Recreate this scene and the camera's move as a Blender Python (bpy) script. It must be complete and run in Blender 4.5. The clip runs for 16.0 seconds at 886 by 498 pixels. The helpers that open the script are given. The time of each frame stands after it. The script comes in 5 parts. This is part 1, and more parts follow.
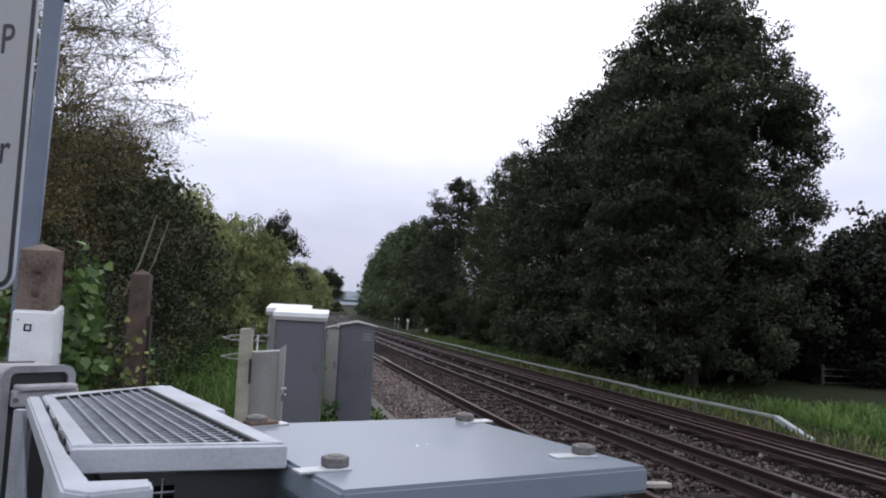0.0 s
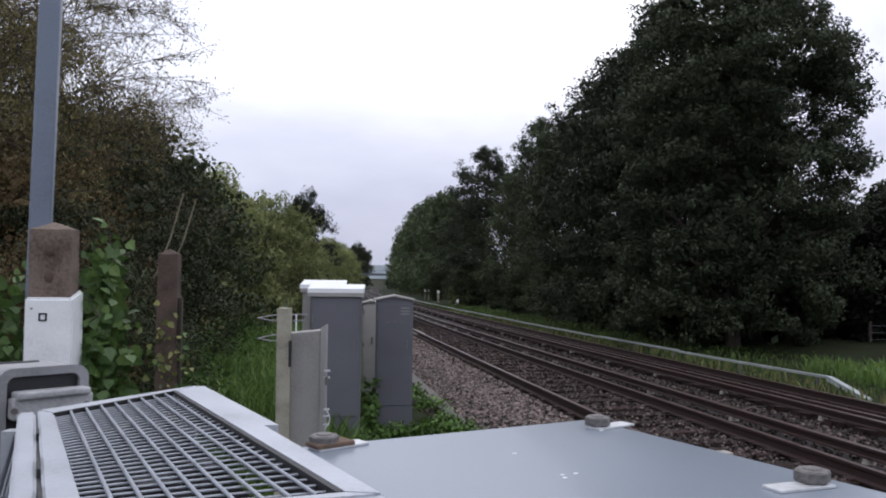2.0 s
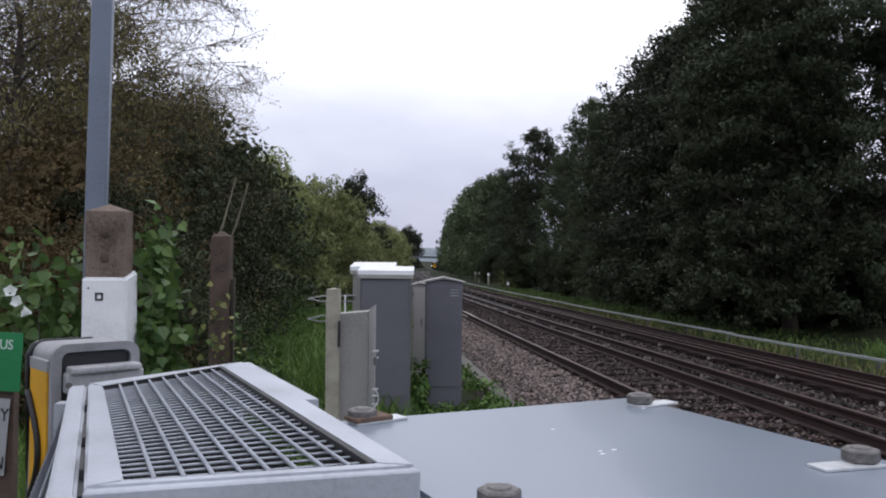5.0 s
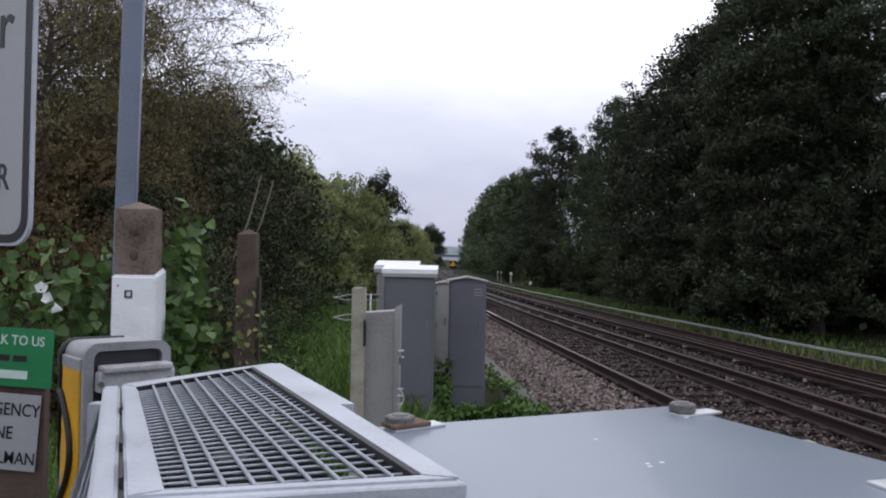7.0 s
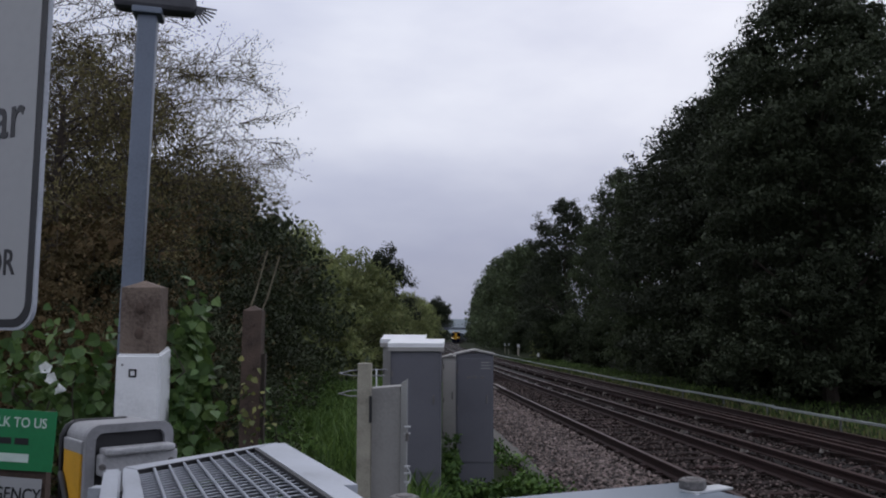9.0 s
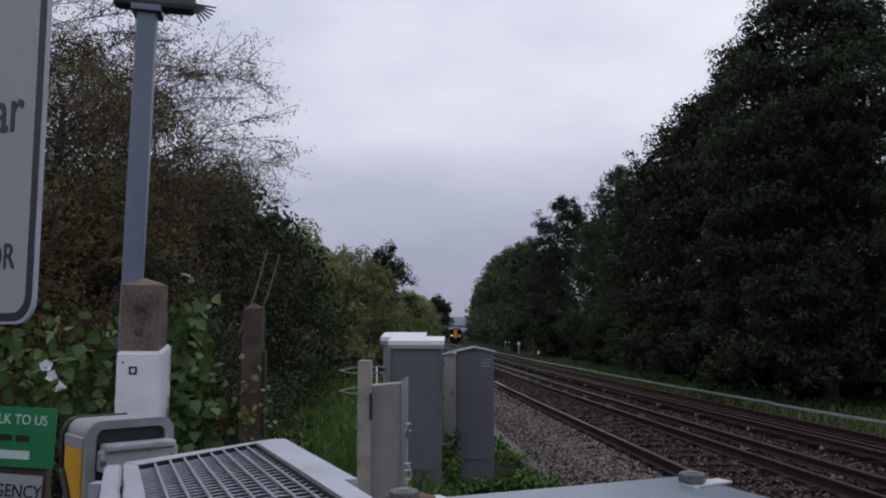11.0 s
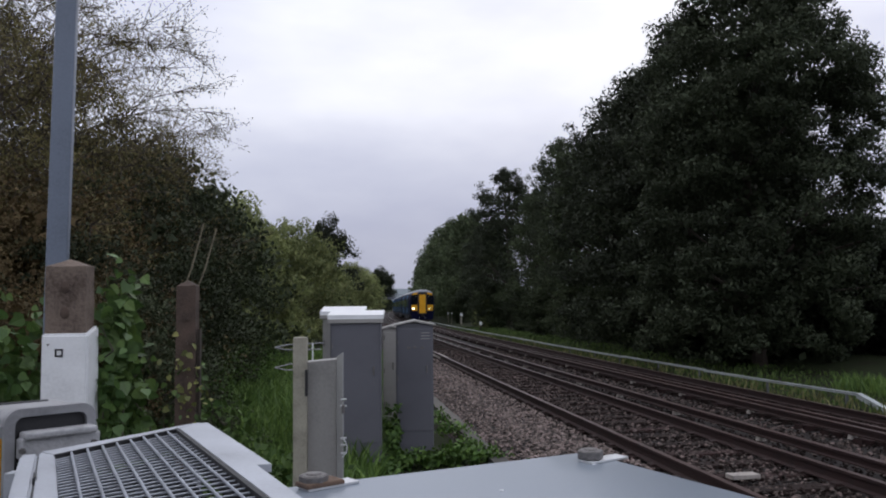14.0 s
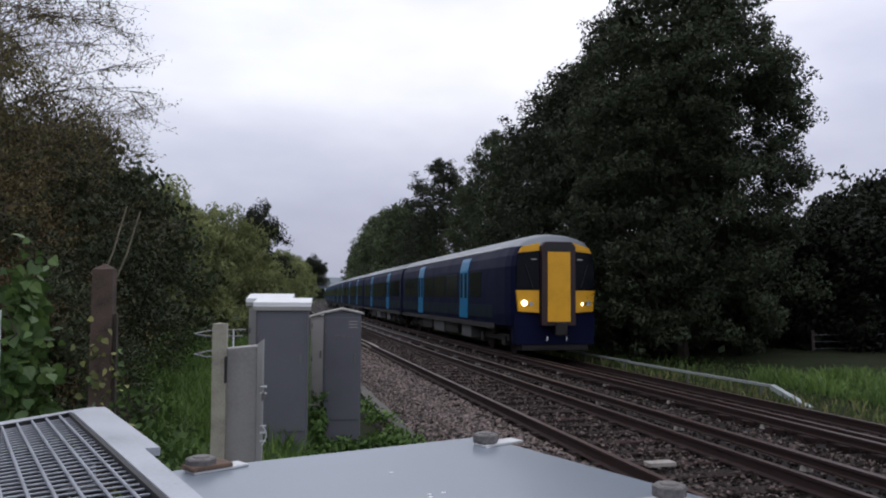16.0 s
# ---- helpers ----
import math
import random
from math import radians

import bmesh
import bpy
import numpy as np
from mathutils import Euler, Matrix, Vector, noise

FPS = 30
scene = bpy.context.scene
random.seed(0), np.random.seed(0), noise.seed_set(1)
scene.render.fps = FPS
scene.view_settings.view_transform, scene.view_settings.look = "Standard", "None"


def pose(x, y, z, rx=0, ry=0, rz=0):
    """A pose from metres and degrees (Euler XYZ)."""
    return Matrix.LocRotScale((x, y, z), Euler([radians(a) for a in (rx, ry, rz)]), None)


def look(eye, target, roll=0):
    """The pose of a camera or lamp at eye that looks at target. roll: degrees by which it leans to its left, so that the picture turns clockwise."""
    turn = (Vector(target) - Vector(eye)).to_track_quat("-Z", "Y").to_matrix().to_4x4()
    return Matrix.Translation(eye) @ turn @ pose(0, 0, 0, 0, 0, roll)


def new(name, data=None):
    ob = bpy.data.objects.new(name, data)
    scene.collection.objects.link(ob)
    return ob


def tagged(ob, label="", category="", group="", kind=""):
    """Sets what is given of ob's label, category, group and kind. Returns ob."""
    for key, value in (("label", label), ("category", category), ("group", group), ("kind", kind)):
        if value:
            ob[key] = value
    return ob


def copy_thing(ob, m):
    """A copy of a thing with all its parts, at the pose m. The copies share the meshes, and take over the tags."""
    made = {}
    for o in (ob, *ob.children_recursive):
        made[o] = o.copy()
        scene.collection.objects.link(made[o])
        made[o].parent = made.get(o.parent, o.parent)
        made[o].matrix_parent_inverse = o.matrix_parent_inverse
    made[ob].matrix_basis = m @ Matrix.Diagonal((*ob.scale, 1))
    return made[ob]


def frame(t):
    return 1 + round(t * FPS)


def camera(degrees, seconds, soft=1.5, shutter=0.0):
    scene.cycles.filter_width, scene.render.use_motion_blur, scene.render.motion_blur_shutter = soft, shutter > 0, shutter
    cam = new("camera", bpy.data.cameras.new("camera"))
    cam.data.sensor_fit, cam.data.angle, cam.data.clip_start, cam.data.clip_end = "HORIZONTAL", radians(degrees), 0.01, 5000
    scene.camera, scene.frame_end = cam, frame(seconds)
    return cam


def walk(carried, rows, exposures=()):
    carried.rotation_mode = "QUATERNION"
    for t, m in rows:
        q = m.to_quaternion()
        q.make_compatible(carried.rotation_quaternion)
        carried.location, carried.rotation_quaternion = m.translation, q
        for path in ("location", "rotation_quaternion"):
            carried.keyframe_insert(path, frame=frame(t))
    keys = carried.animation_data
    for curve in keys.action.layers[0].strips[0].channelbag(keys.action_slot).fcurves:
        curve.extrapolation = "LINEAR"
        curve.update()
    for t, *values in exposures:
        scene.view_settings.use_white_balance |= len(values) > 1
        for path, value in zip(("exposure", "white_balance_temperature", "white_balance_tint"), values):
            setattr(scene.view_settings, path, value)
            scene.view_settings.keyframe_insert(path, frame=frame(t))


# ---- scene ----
cam = camera(58.0, 16.0, soft=2.0)
PATH = [
    (0, (0.062, -0.308, 1.825), (0.287, 1.674, 1.972), 2.9),
    (0.5, (0.129, -0.144, 1.815), (0.224, 1.853, 1.872), 4.2),
    (1, (0.004, 0.026, 1.8), (0.241, 2.011, 1.859), 3.4),
    (1.5, (-0.08, 0.17, 1.807), (0.232, 2.144, 1.866), 2.6),
    (2, (-0.033, 0.167, 1.819), (0.128, 2.159, 1.891), 0.7),
    (2.5, (-0.016, 0.158, 1.816), (0.052, 2.155, 1.902), -0.1),
    (3, (-0.001, 0.141, 1.817), (0.049, 2.14, 1.851), 0.1),
    (3.2, (0.001, 0.139, 1.813), (0.02, 2.139, 1.834), 0.3),
    (3.5, (0.007, 0.143, 1.811), (0.108, 2.14, 1.869), 0.4),
    (4, (0.002, 0.136, 1.815), (0.044, 2.135, 1.858), -0.5),
    (4.2, (-0.001, 0.142, 1.812), (0.021, 2.142, 1.83), 0.2),
    (6.3, (-0.026, 0.199, 1.807), (0.023, 2.198, 1.854), 1.0),
    (6.5, (-0.026, 0.199, 1.807), (0.005, 2.199, 1.83), 0.6),
    (7, (-0.039, 0.2, 1.815), (-0.059, 2.2, 1.838), 1.1),
    (7.5, (-0.058, 0.194, 1.811), (-0.144, 2.191, 1.869), 3.0),
    (8, (-0.065, 0.208, 1.807), (-0.193, 2.202, 1.893), 1.6),
    (8.5, (-0.046, 0.202, 1.821), (-0.099, 2.191, 2.022), 0.4),
    (10.8, (-0.021, 0.181, 1.813), (-0.043, 2.17, 2.02), 0.1),
    (11, (-0.032, 0.193, 1.815), (-0.069, 2.182, 2.014), 0.1),
    (11.5, (-0.027, 0.21, 1.831), (-0.061, 2.2, 2.023), -0.8),
    (12, (-0.019, 0.208, 1.829), (-0.134, 2.204, 1.868), -0.9),
    (12.5, (-0.006, 0.203, 1.837), (-0.019, 2.201, 1.926), -0.1),
    (13, (0.006, 0.169, 1.838), (0.013, 2.167, 1.927), -0.6),
    (13.5, (0.012, 0.163, 1.842), (0.135, 2.157, 1.954), -0.7),
    (14, (0.021, 0.146, 1.842), (0.126, 2.139, 1.97), -0.5),
    (14.5, (0.03, 0.144, 1.839), (0.181, 2.132, 2.004), 0.2),
    (15, (0.032, 0.143, 1.842), (0.177, 2.129, 2.025), 0.1),
    (15.5, (0.046, 0.15, 1.822), (0.188, 2.144, 1.89), -0.2),
    (16, (0.077, 0.143, 1.832), (0.346, 2.122, 1.935), 0.4),
]
walk(cam, [(t, look(eye, target, roll)) for t, eye, target, roll in PATH], exposures=[(0, 0.10, 6350, 12), (0.5, -0.18, 6350, 12), (1, -0.02, 6350, 12), (1.5, 0.08, 6350, 12), (2.5, -0.05, 6350, 12), (4, 0.00, 6350, 12),
    (6.5, 0.00, 6350, 12), (7.5, -0.12, 6350, 12), (8, -0.36, 6350, 12), (8.5, -0.62, 6150, 13), (11.5, -0.74, 6150, 13), (12, -0.45, 6350, 12),
    (12.5, -0.20, 6350, 12), (14, -0.36, 6350, 12), (14.5, -0.50, 6350, 12), (15, -0.50, 6350, 12), (15.5, -0.42, 6350, 12), (16, -0.32, 6350, 12)])

# ---------------------------------------------------------------- world and light
def build_world():
    w = bpy.data.worlds.new("overcast_sky")
    scene.world = w
    w.use_nodes = True
    nt = w.node_tree
    nt.nodes.clear()
    out = nt.nodes.new("ShaderNodeOutputWorld")
    bg = nt.nodes.new("ShaderNodeBackground")
    sky = nt.nodes.new("ShaderNodeTexSky")
    sky.sky_type = "NISHITA"
    sky.sun_disc = False
    sky.sun_elevation = radians(38)
    sky.sun_rotation = radians(20)
    sky.air_density, sky.dust_density = 1.0, 3.0
    dim = nt.nodes.new("ShaderNodeVectorMath")
    dim.operation = "SCALE"
    dim.inputs["Scale"].default_value = 0.06
    tc = nt.nodes.new("ShaderNodeTexCoord")
    mp = nt.nodes.new("ShaderNodeMapping")
    mp.inputs["Scale"].default_value = (1.0, 1.0, 2.6)
    n1 = nt.nodes.new("ShaderNodeTexNoise")
    n1.inputs["Scale"].default_value = 2.3
    n1.inputs["Detail"].default_value = 5
    n1.inputs["Roughness"].default_value = 0.5
    cr = nt.nodes.new("ShaderNodeValToRGB")
    cr.color_ramp.elements[0].position, cr.color_ramp.elements[0].color = 0.28, (0.585, 0.62, 0.77, 1)
    cr.color_ramp.elements[1].position, cr.color_ramp.elements[1].color = 0.66, (0.94, 0.965, 1.03, 1)
    sep = nt.nodes.new("ShaderNodeSeparateXYZ")
    hz = nt.nodes.new("ShaderNodeValToRGB")
    hz.color_ramp.elements[0].position, hz.color_ramp.elements[0].color = 0.0, (0.60, 0.62, 0.69, 1)
    hz.color_ramp.elements[1].position, hz.color_ramp.elements[1].color = 0.60, (1.36, 1.35, 1.32, 1)
    for p, c in ((0.10, (0.72, 0.73, 0.80)), (0.17, (0.84, 0.845, 0.90)), (0.235, (1.14, 1.13, 1.13))):
        hz.color_ramp.elements.new(p).color = (*c, 1)
    mul = nt.nodes.new("ShaderNodeMix")
    mul.data_type, mul.blend_type = "RGBA", "MULTIPLY"
    mul.inputs["Factor"].default_value = 1.0
    mix = nt.nodes.new("ShaderNodeMix")
    mix.data_type = "RGBA"
    mix.inputs["Factor"].default_value = 0.88
    L = nt.links.new
    L(tc.outputs["Generated"], mp.inputs["Vector"])
    L(mp.outputs["Vector"], n1.inputs["Vector"])
    L(n1.outputs["Fac"], cr.inputs["Fac"])
    L(tc.outputs["Generated"], sep.inputs[0])
    L(sep.outputs["Z"], hz.inputs["Fac"])
    L(cr.outputs["Color"], mul.inputs[6])
    L(hz.outputs["Color"], mul.inputs[7])
    L(sky.outputs["Color"], dim.inputs[0])
    L(dim.outputs[0], mix.inputs[6])
    L(mul.outputs[2], mix.inputs[7])
    L(mix.outputs[2], bg.inputs["Color"])
    bg.inputs["Strength"].default_value = 1.22
    L(bg.outputs[0], out.inputs[0])
    sun = bpy.data.lights.new("sun", "SUN")
    sun.energy, sun.angle, sun.color = 0.4, radians(40), (1.0, 0.97, 0.93)
    so = new("sun", sun)
    so.matrix_world = look((-30, 60, 80), (0, 20, 0))


build_world()

# ---------------------------------------------------------------- materials
MATS = {}


def mat(name, base, rough=0.7, metal=0.0, var=0.25, scale=4.0, fine=60.0, bump=0.15, dark=None, spot=0.0, spec=0.5, island=False, obj=False, translucent=0.0, emit=0.0, coat=0.0, spread=0.38):
    """A procedural surface: broad stains and fine grain over one base colour."""
    if name in MATS:
        return MATS[name]
    m = bpy.data.materials.new(name)
    m.use_nodes = True
    nt = m.node_tree
    L = nt.links.new
    b = nt.nodes["Principled BSDF"]
    b.inputs["Roughness"].default_value = rough
    b.inputs["Metallic"].default_value = metal
    b.inputs["Specular IOR Level"].default_value = spec
    b.inputs["Coat Weight"].default_value = coat
    tc = nt.nodes.new("ShaderNodeTexCoord")
    big = nt.nodes.new("ShaderNodeTexNoise")
    big.inputs["Scale"].default_value, big.inputs["Detail"].default_value = scale, 4
    fin = nt.nodes.new("ShaderNodeTexNoise")
    fin.inputs["Scale"].default_value, fin.inputs["Detail"].default_value = fine, 3
    L(tc.outputs["Object"], big.inputs["Vector"])
    L(tc.outputs["Object"], fin.inputs["Vector"])
    add = nt.nodes.new("ShaderNodeMath")
    add.operation = "MULTIPLY_ADD"
    add.inputs[1].default_value = 0.45
    L(fin.outputs["Fac"], add.inputs[0])
    L(big.outputs["Fac"], add.inputs[2])
    ramp = nt.nodes.new("ShaderNodeValToRGB")
    lo = dark or tuple(c * (1 - var) for c in base)
    hi = tuple(min(1, c * (1 + var * 0.6)) for c in base)
    ramp.color_ramp.elements[0].position, ramp.color_ramp.elements[0].color = 0.48 - 0.1 * spot, (*lo, 1)
    ramp.color_ramp.elements[1].position, ramp.color_ramp.elements[1].color = 0.95, (*hi, 1)
    mid = ramp.color_ramp.elements.new(0.70 - 0.12 * spot)
    mid.color = (*base, 1)
    L(add.outputs[0], ramp.inputs["Fac"])
    col = ramp.outputs["Color"]
    if island or obj:
        hsv = nt.nodes.new("ShaderNodeHueSaturation")
        rnd = nt.nodes.new("ShaderNodeNewGeometry") if island else nt.nodes.new("ShaderNodeObjectInfo")
        ro = rnd.outputs["Random Per Island"] if island else rnd.outputs["Random"]
        mr = nt.nodes.new("ShaderNodeMapRange")
        mr.inputs["To Min"].default_value, mr.inputs["To Max"].default_value = 1 - spread, 1 + spread
        L(ro, mr.inputs["Value"])
        val = mr.outputs[0]
        if island and obj:
            oi = nt.nodes.new("ShaderNodeObjectInfo")
            mo = nt.nodes.new("ShaderNodeMapRange")
            mo.inputs["To Min"].default_value, mo.inputs["To Max"].default_value = 0.65, 1.45
            L(oi.outputs["Random"], mo.inputs["Value"])
            mm = nt.nodes.new("ShaderNodeMath")
            mm.operation = "MULTIPLY"
            L(val, mm.inputs[0])
            L(mo.outputs[0], mm.inputs[1])
            val = mm.outputs[0]
        L(val, hsv.inputs["Value"])
        mh = nt.nodes.new("ShaderNodeMapRange")
        mh.inputs["To Min"].default_value, mh.inputs["To Max"].default_value = 0.515, 0.485
        L(ro, mh.inputs["Value"])
        L(mh.outputs[0], hsv.inputs["Hue"])
        L(col, hsv.inputs["Color"])
        col = hsv.outputs["Color"]
    L(col, b.inputs["Base Color"])
    if bump:
        bp = nt.nodes.new("ShaderNodeBump")
        bp.inputs["Strength"].default_value = bump
        bp.inputs["Distance"].default_value = 0.01
        L(fin.outputs["Fac"], bp.inputs["Height"])
        L(bp.outputs["Normal"], b.inputs["Normal"])
    rr = nt.nodes.new("ShaderNodeMapRange")
    rr.inputs["To Min"].default_value, rr.inputs["To Max"].default_value = max(0.03, rough - 0.12), min(1, rough + 0.12)
    L(big.outputs["Fac"], rr.inputs["Value"])
    L(rr.outputs[0], b.inputs["Roughness"])
    if emit:
        b.inputs["Emission Color"].default_value = (*base, 1)
        b.inputs["Emission Strength"].default_value = emit
    if translucent:
        out = nt.nodes["Material Output"]
        tr = nt.nodes.new("ShaderNodeBsdfTranslucent")
        mx = nt.nodes.new("ShaderNodeMixShader")
        mx.inputs[0].default_value = translucent
        L(col, tr.inputs["Color"])
        L(b.outputs[0], mx.inputs[1])
        L(tr.outputs[0], mx.inputs[2])
        L(mx.outputs[0], out.inputs["Surface"])
    MATS[name] = m
    return m


PAINT_GREY = mat("pale_grey_gloss_paint", (0.20, 0.235, 0.28), 0.30, 0, 0.10, 2.2, 160, 0.02, coat=0.12)
PAINT_MAST = mat("galvanised_paint", (0.155, 0.185, 0.24), 0.45, 0.1, 0.2, 3, 90, 0.05)
GUARD = mat("pale_galvanised_steel", (0.42, 0.44, 0.48), 0.42, 0.1, 0.28, 7, 140, 0.08, spot=0.4)
WIRE = mat("galvanised_wire", (0.33, 0.35, 0.39), 0.45, 0.3, 0.25, 20, 200, 0.05)
CASE_GREY = mat("location_case_grey", (0.115, 0.115, 0.133), 0.55, 0, 0.14, 2.0, 70, 0.05)
CASE_SIDE = mat("weathered_grey_case", (0.31, 0.30, 0.285), 0.6, 0, 0.2, 3.0, 60, 0.08)
CAP_WHITE = mat("white_case_roof", (0.78, 0.79, 0.80), 0.4, 0, 0.10, 4, 90, 0.04)
CONCRETE = mat("weathered_concrete", (0.165, 0.125, 0.100), 0.9, 0, 0.5, 7, 70, 0.5, dark=(0.060, 0.040, 0.031), spot=-0.2)
CONC_DARK = mat("mossy_concrete", (0.078, 0.054, 0.042), 0.95, 0, 0.65, 10, 60, 0.5, spot=0.4)
WHITE_PAINT = mat("white_post_paint", (0.80, 0.81, 0.82), 0.5, 0, 0.14, 5, 80, 0.12)
BOLT = mat("weathered_steel_bolt", (0.17, 0.16, 0.155), 0.55, 0.6, 0.4, 40, 220, 0.3)
BOLT_RUST = mat("rusty_washer", (0.13, 0.085, 0.06), 0.8, 0.2, 0.5, 40, 200, 0.3)
WASHER = mat("pale_washer", (0.55, 0.56, 0.57), 0.45, 0.3, 0.2, 30, 150, 0.1)
RAIL_RUST = mat("rusted_rail_steel", (0.024, 0.0095, 0.0080), 0.95, 0.0, 0.45, 7, 90, 0.3)
RAIL_TOP = mat("worn_rail_head", (0.060, 0.034, 0.029), 0.45, 0.2, 0.3, 3, 60, 0.05)
SLEEPER = mat("weathered_sleeper", (0.027, 0.0165, 0.0145), 0.95, 0, 0.4, 6, 50, 0.4, spec=0.2, obj=True)
STONE_DARK = mat("oily_ballast_stone", (0.019, 0.013, 0.011), 1.0, 0, 0.5, 7, 50, 0.3, spec=0.2, island=True)
STONE = mat("ballast_stone", (0.165, 0.130, 0.116), 0.9, 0, 0.6, 7, 50, 0.3, island=True, spread=0.72)
STONE_MID = mat("brown_ballast_stone", (0.100, 0.076, 0.067), 0.95, 0, 0.6, 7, 50, 0.3, island=True, spread=0.75)
BALLAST_DARK = mat("oily_ballast_bed", (0.012, 0.008, 0.007), 0.95, 0, 0.6, 9, 45, 0.9, spot=0.3)
GROUND = mat("rough_grass_ground", (0.020, 0.026, 0.011), 0.95, 0, 0.5, 1.2, 20, 0.6, spec=0.1, dark=(0.020, 0.017, 0.011))
GRASS = mat("grass_blades", (0.105, 0.180, 0.038), 0.7, 0, 0.3, 0.8, 10, 0, island=True, translucent=0.25)
VERGE = mat("dull_verge_grass", (0.075, 0.115, 0.033), 0.75, 0, 0.35, 0.7, 10, 0, spec=0.2, island=True, translucent=0.2)
DRYGRASS = mat("dry_verge_grass", (0.17, 0.17, 0.065), 0.8, 0, 0.3, 0.8, 10, 0, island=True, translucent=0.2)
WEED = mat("bright_weed_leaves", (0.085, 0.165, 0.03), 0.6, 0, 0.3, 2, 20, 0, island=True, translucent=0.25)
IVY = mat("bindweed_leaves", (0.085, 0.155, 0.040), 0.5, 0, 0.35, 9, 40, 0.1, obj=True, translucent=0.2)
IVY_ALL = mat("bindweed_leaf_mass", (0.082, 0.140, 0.036), 0.55, 0, 0.35, 9, 40, 0.0, island=True, translucent=0.2)
LEAF_DARK = mat("alder_leaves", (0.040, 0.050, 0.028), 0.65, 0, 0.4, 0.35, 6, 0, spec=0.2, island=True, obj=True, translucent=0.22, spread=0.22)
LEAF_MID = mat("hedgerow_leaves", (0.046, 0.060, 0.029), 0.65, 0, 0.4, 0.4, 6, 0, spec=0.2, island=True, obj=True, translucent=0.22, spread=0.22)
# far leaves: distance haze is mixed into this paler green
LEAF_FAR = mat("haze_paled_leaves", (0.080, 0.105, 0.052), 0.65, 0, 0.35, 0.4, 6, 0, spec=0.2, island=True, obj=True, translucent=0.3, spread=0.22)
LEAF_PALE = mat("willow_leaves", (0.215, 0.245, 0.100), 0.6, 0, 0.3, 0.5, 6, 0, spec=0.2, island=True, obj=True, translucent=0.4, spread=0.22)
LEAF_ASH = mat("thin_autumn_leaves", (0.130, 0.114, 0.048), 0.6, 0, 0.4, 0.5, 6, 0, spec=0.2, island=True, obj=True, translucent=0.25, spread=0.22)
LEAF_BROWN = mat("browning_leaves", (0.098, 0.071, 0.032), 0.7, 0, 0.5, 0.5, 6, 0, spec=0.2, island=True, obj=True, translucent=0.2, spread=0.22)
NETTLE = mat("nettle_leaves", (0.060, 0.105, 0.028), 0.65, 0, 0.35, 1.0, 8, 0, spec=0.2, island=True, translucent=0.25, spread=0.22)
STEEL_POST = mat("dull_sign_post", (0.12, 0.12, 0.13), 0.6, 0.1, 0.3, 9, 90, 0.08)
LEAF_HEDGE = mat("hawthorn_leaves", (0.036, 0.045, 0.022), 0.65, 0, 0.4, 0.5, 6, 0, spec=0.2, island=True, obj=True, translucent=0.2, spread=0.22)
BARK = mat("dark_bark", (0.055, 0.043, 0.034), 0.95, 0, 0.4, 6, 40, 0.5)
HILL = mat("hazy_hill", (0.16, 0.19, 0.21), 1.0, 0, 0.15, 0.02, 0.2, 0)
TRUNKING = mat("galvanised_trunking", (0.34, 0.37, 0.37), 0.5, 0.1, 0.22, 3, 40, 0.08)
WEATHERED_WOOD = mat("silvered_timber", (0.33, 0.31, 0.25), 0.85, 0, 0.35, 8, 70, 0.3)
SIGN_WHITE = mat("sign_face_white", (0.34, 0.345, 0.35), 0.4, 0, 0.07, 3, 60, 0.02)
SIGN_BLACK = mat("sign_black_vinyl", (0.012, 0.012, 0.014), 0.45, 0, 0.2, 8, 80, 0.0)
SIGN_GREEN = mat("sign_face_green", (0.015, 0.19, 0.065), 0.4, 0, 0.15, 5, 60, 0.02)
SIGN_PALE = mat("sign_pale_bar", (0.55, 0.66, 0.60), 0.5, 0, 0.1, 5, 60, 0.0)
BOX_GREY = mat("grey_cast_housing", (0.27, 0.27, 0.28), 0.55, 0.1, 0.25, 9, 120, 0.12)
# black of rubber parts, also of the shade strips inside the guard frame
BOX_DARK = mat("black_rubber_and_shade", (0.018, 0.018, 0.02), 0.6, 0, 0.2, 9, 60, 0.05)
BOX_YELLOW = mat("yellow_box_paint", (0.62, 0.32, 0.015), 0.45, 0, 0.2, 6, 90, 0.06)
TRAIN_NAVY = mat("train_navy_paint", (0.005, 0.007, 0.030), 0.55, 0, 0.15, 1.5, 40, 0.0, spec=0.07)
TRAIN_TEAL = mat("train_dark_teal_band", (0.006, 0.015, 0.026), 0.5, 0, 0.15, 1.5, 40, 0.0, spec=0.08)
TRAIN_BLUE = mat("train_door_blue", (0.010, 0.17, 0.36), 0.35, 0, 0.12, 2, 40, 0.0, spec=0.3)
TRAIN_YELLOW = mat("train_front_yellow", (0.80, 0.40, 0.010), 0.35, 0, 0.10, 3, 40, 0.0)
TRAIN_ROOF = mat("train_roof_grey", (0.26, 0.28, 0.31), 0.5, 0.1, 0.2, 1.0, 30, 0.05)
TRAIN_GLASS = mat("train_dark_glass", (0.008, 0.010, 0.014), 0.06, 0, 0.1, 2, 30, 0.0, spec=0.08)
TRAIN_UNDER = mat("train_underframe", (0.022, 0.020, 0.020), 0.8, 0.2, 0.4, 3, 40, 0.2)
TRAIN_GANG = mat("train_gangway_maroon", (0.030, 0.012, 0.014), 0.5, 0, 0.2, 3, 40, 0.0)
LAMP_ON = mat("headlamp_lit", (1.0, 0.93, 0.72), 0.3, 0, 0.0, 3, 40, 0.0, emit=9.0)
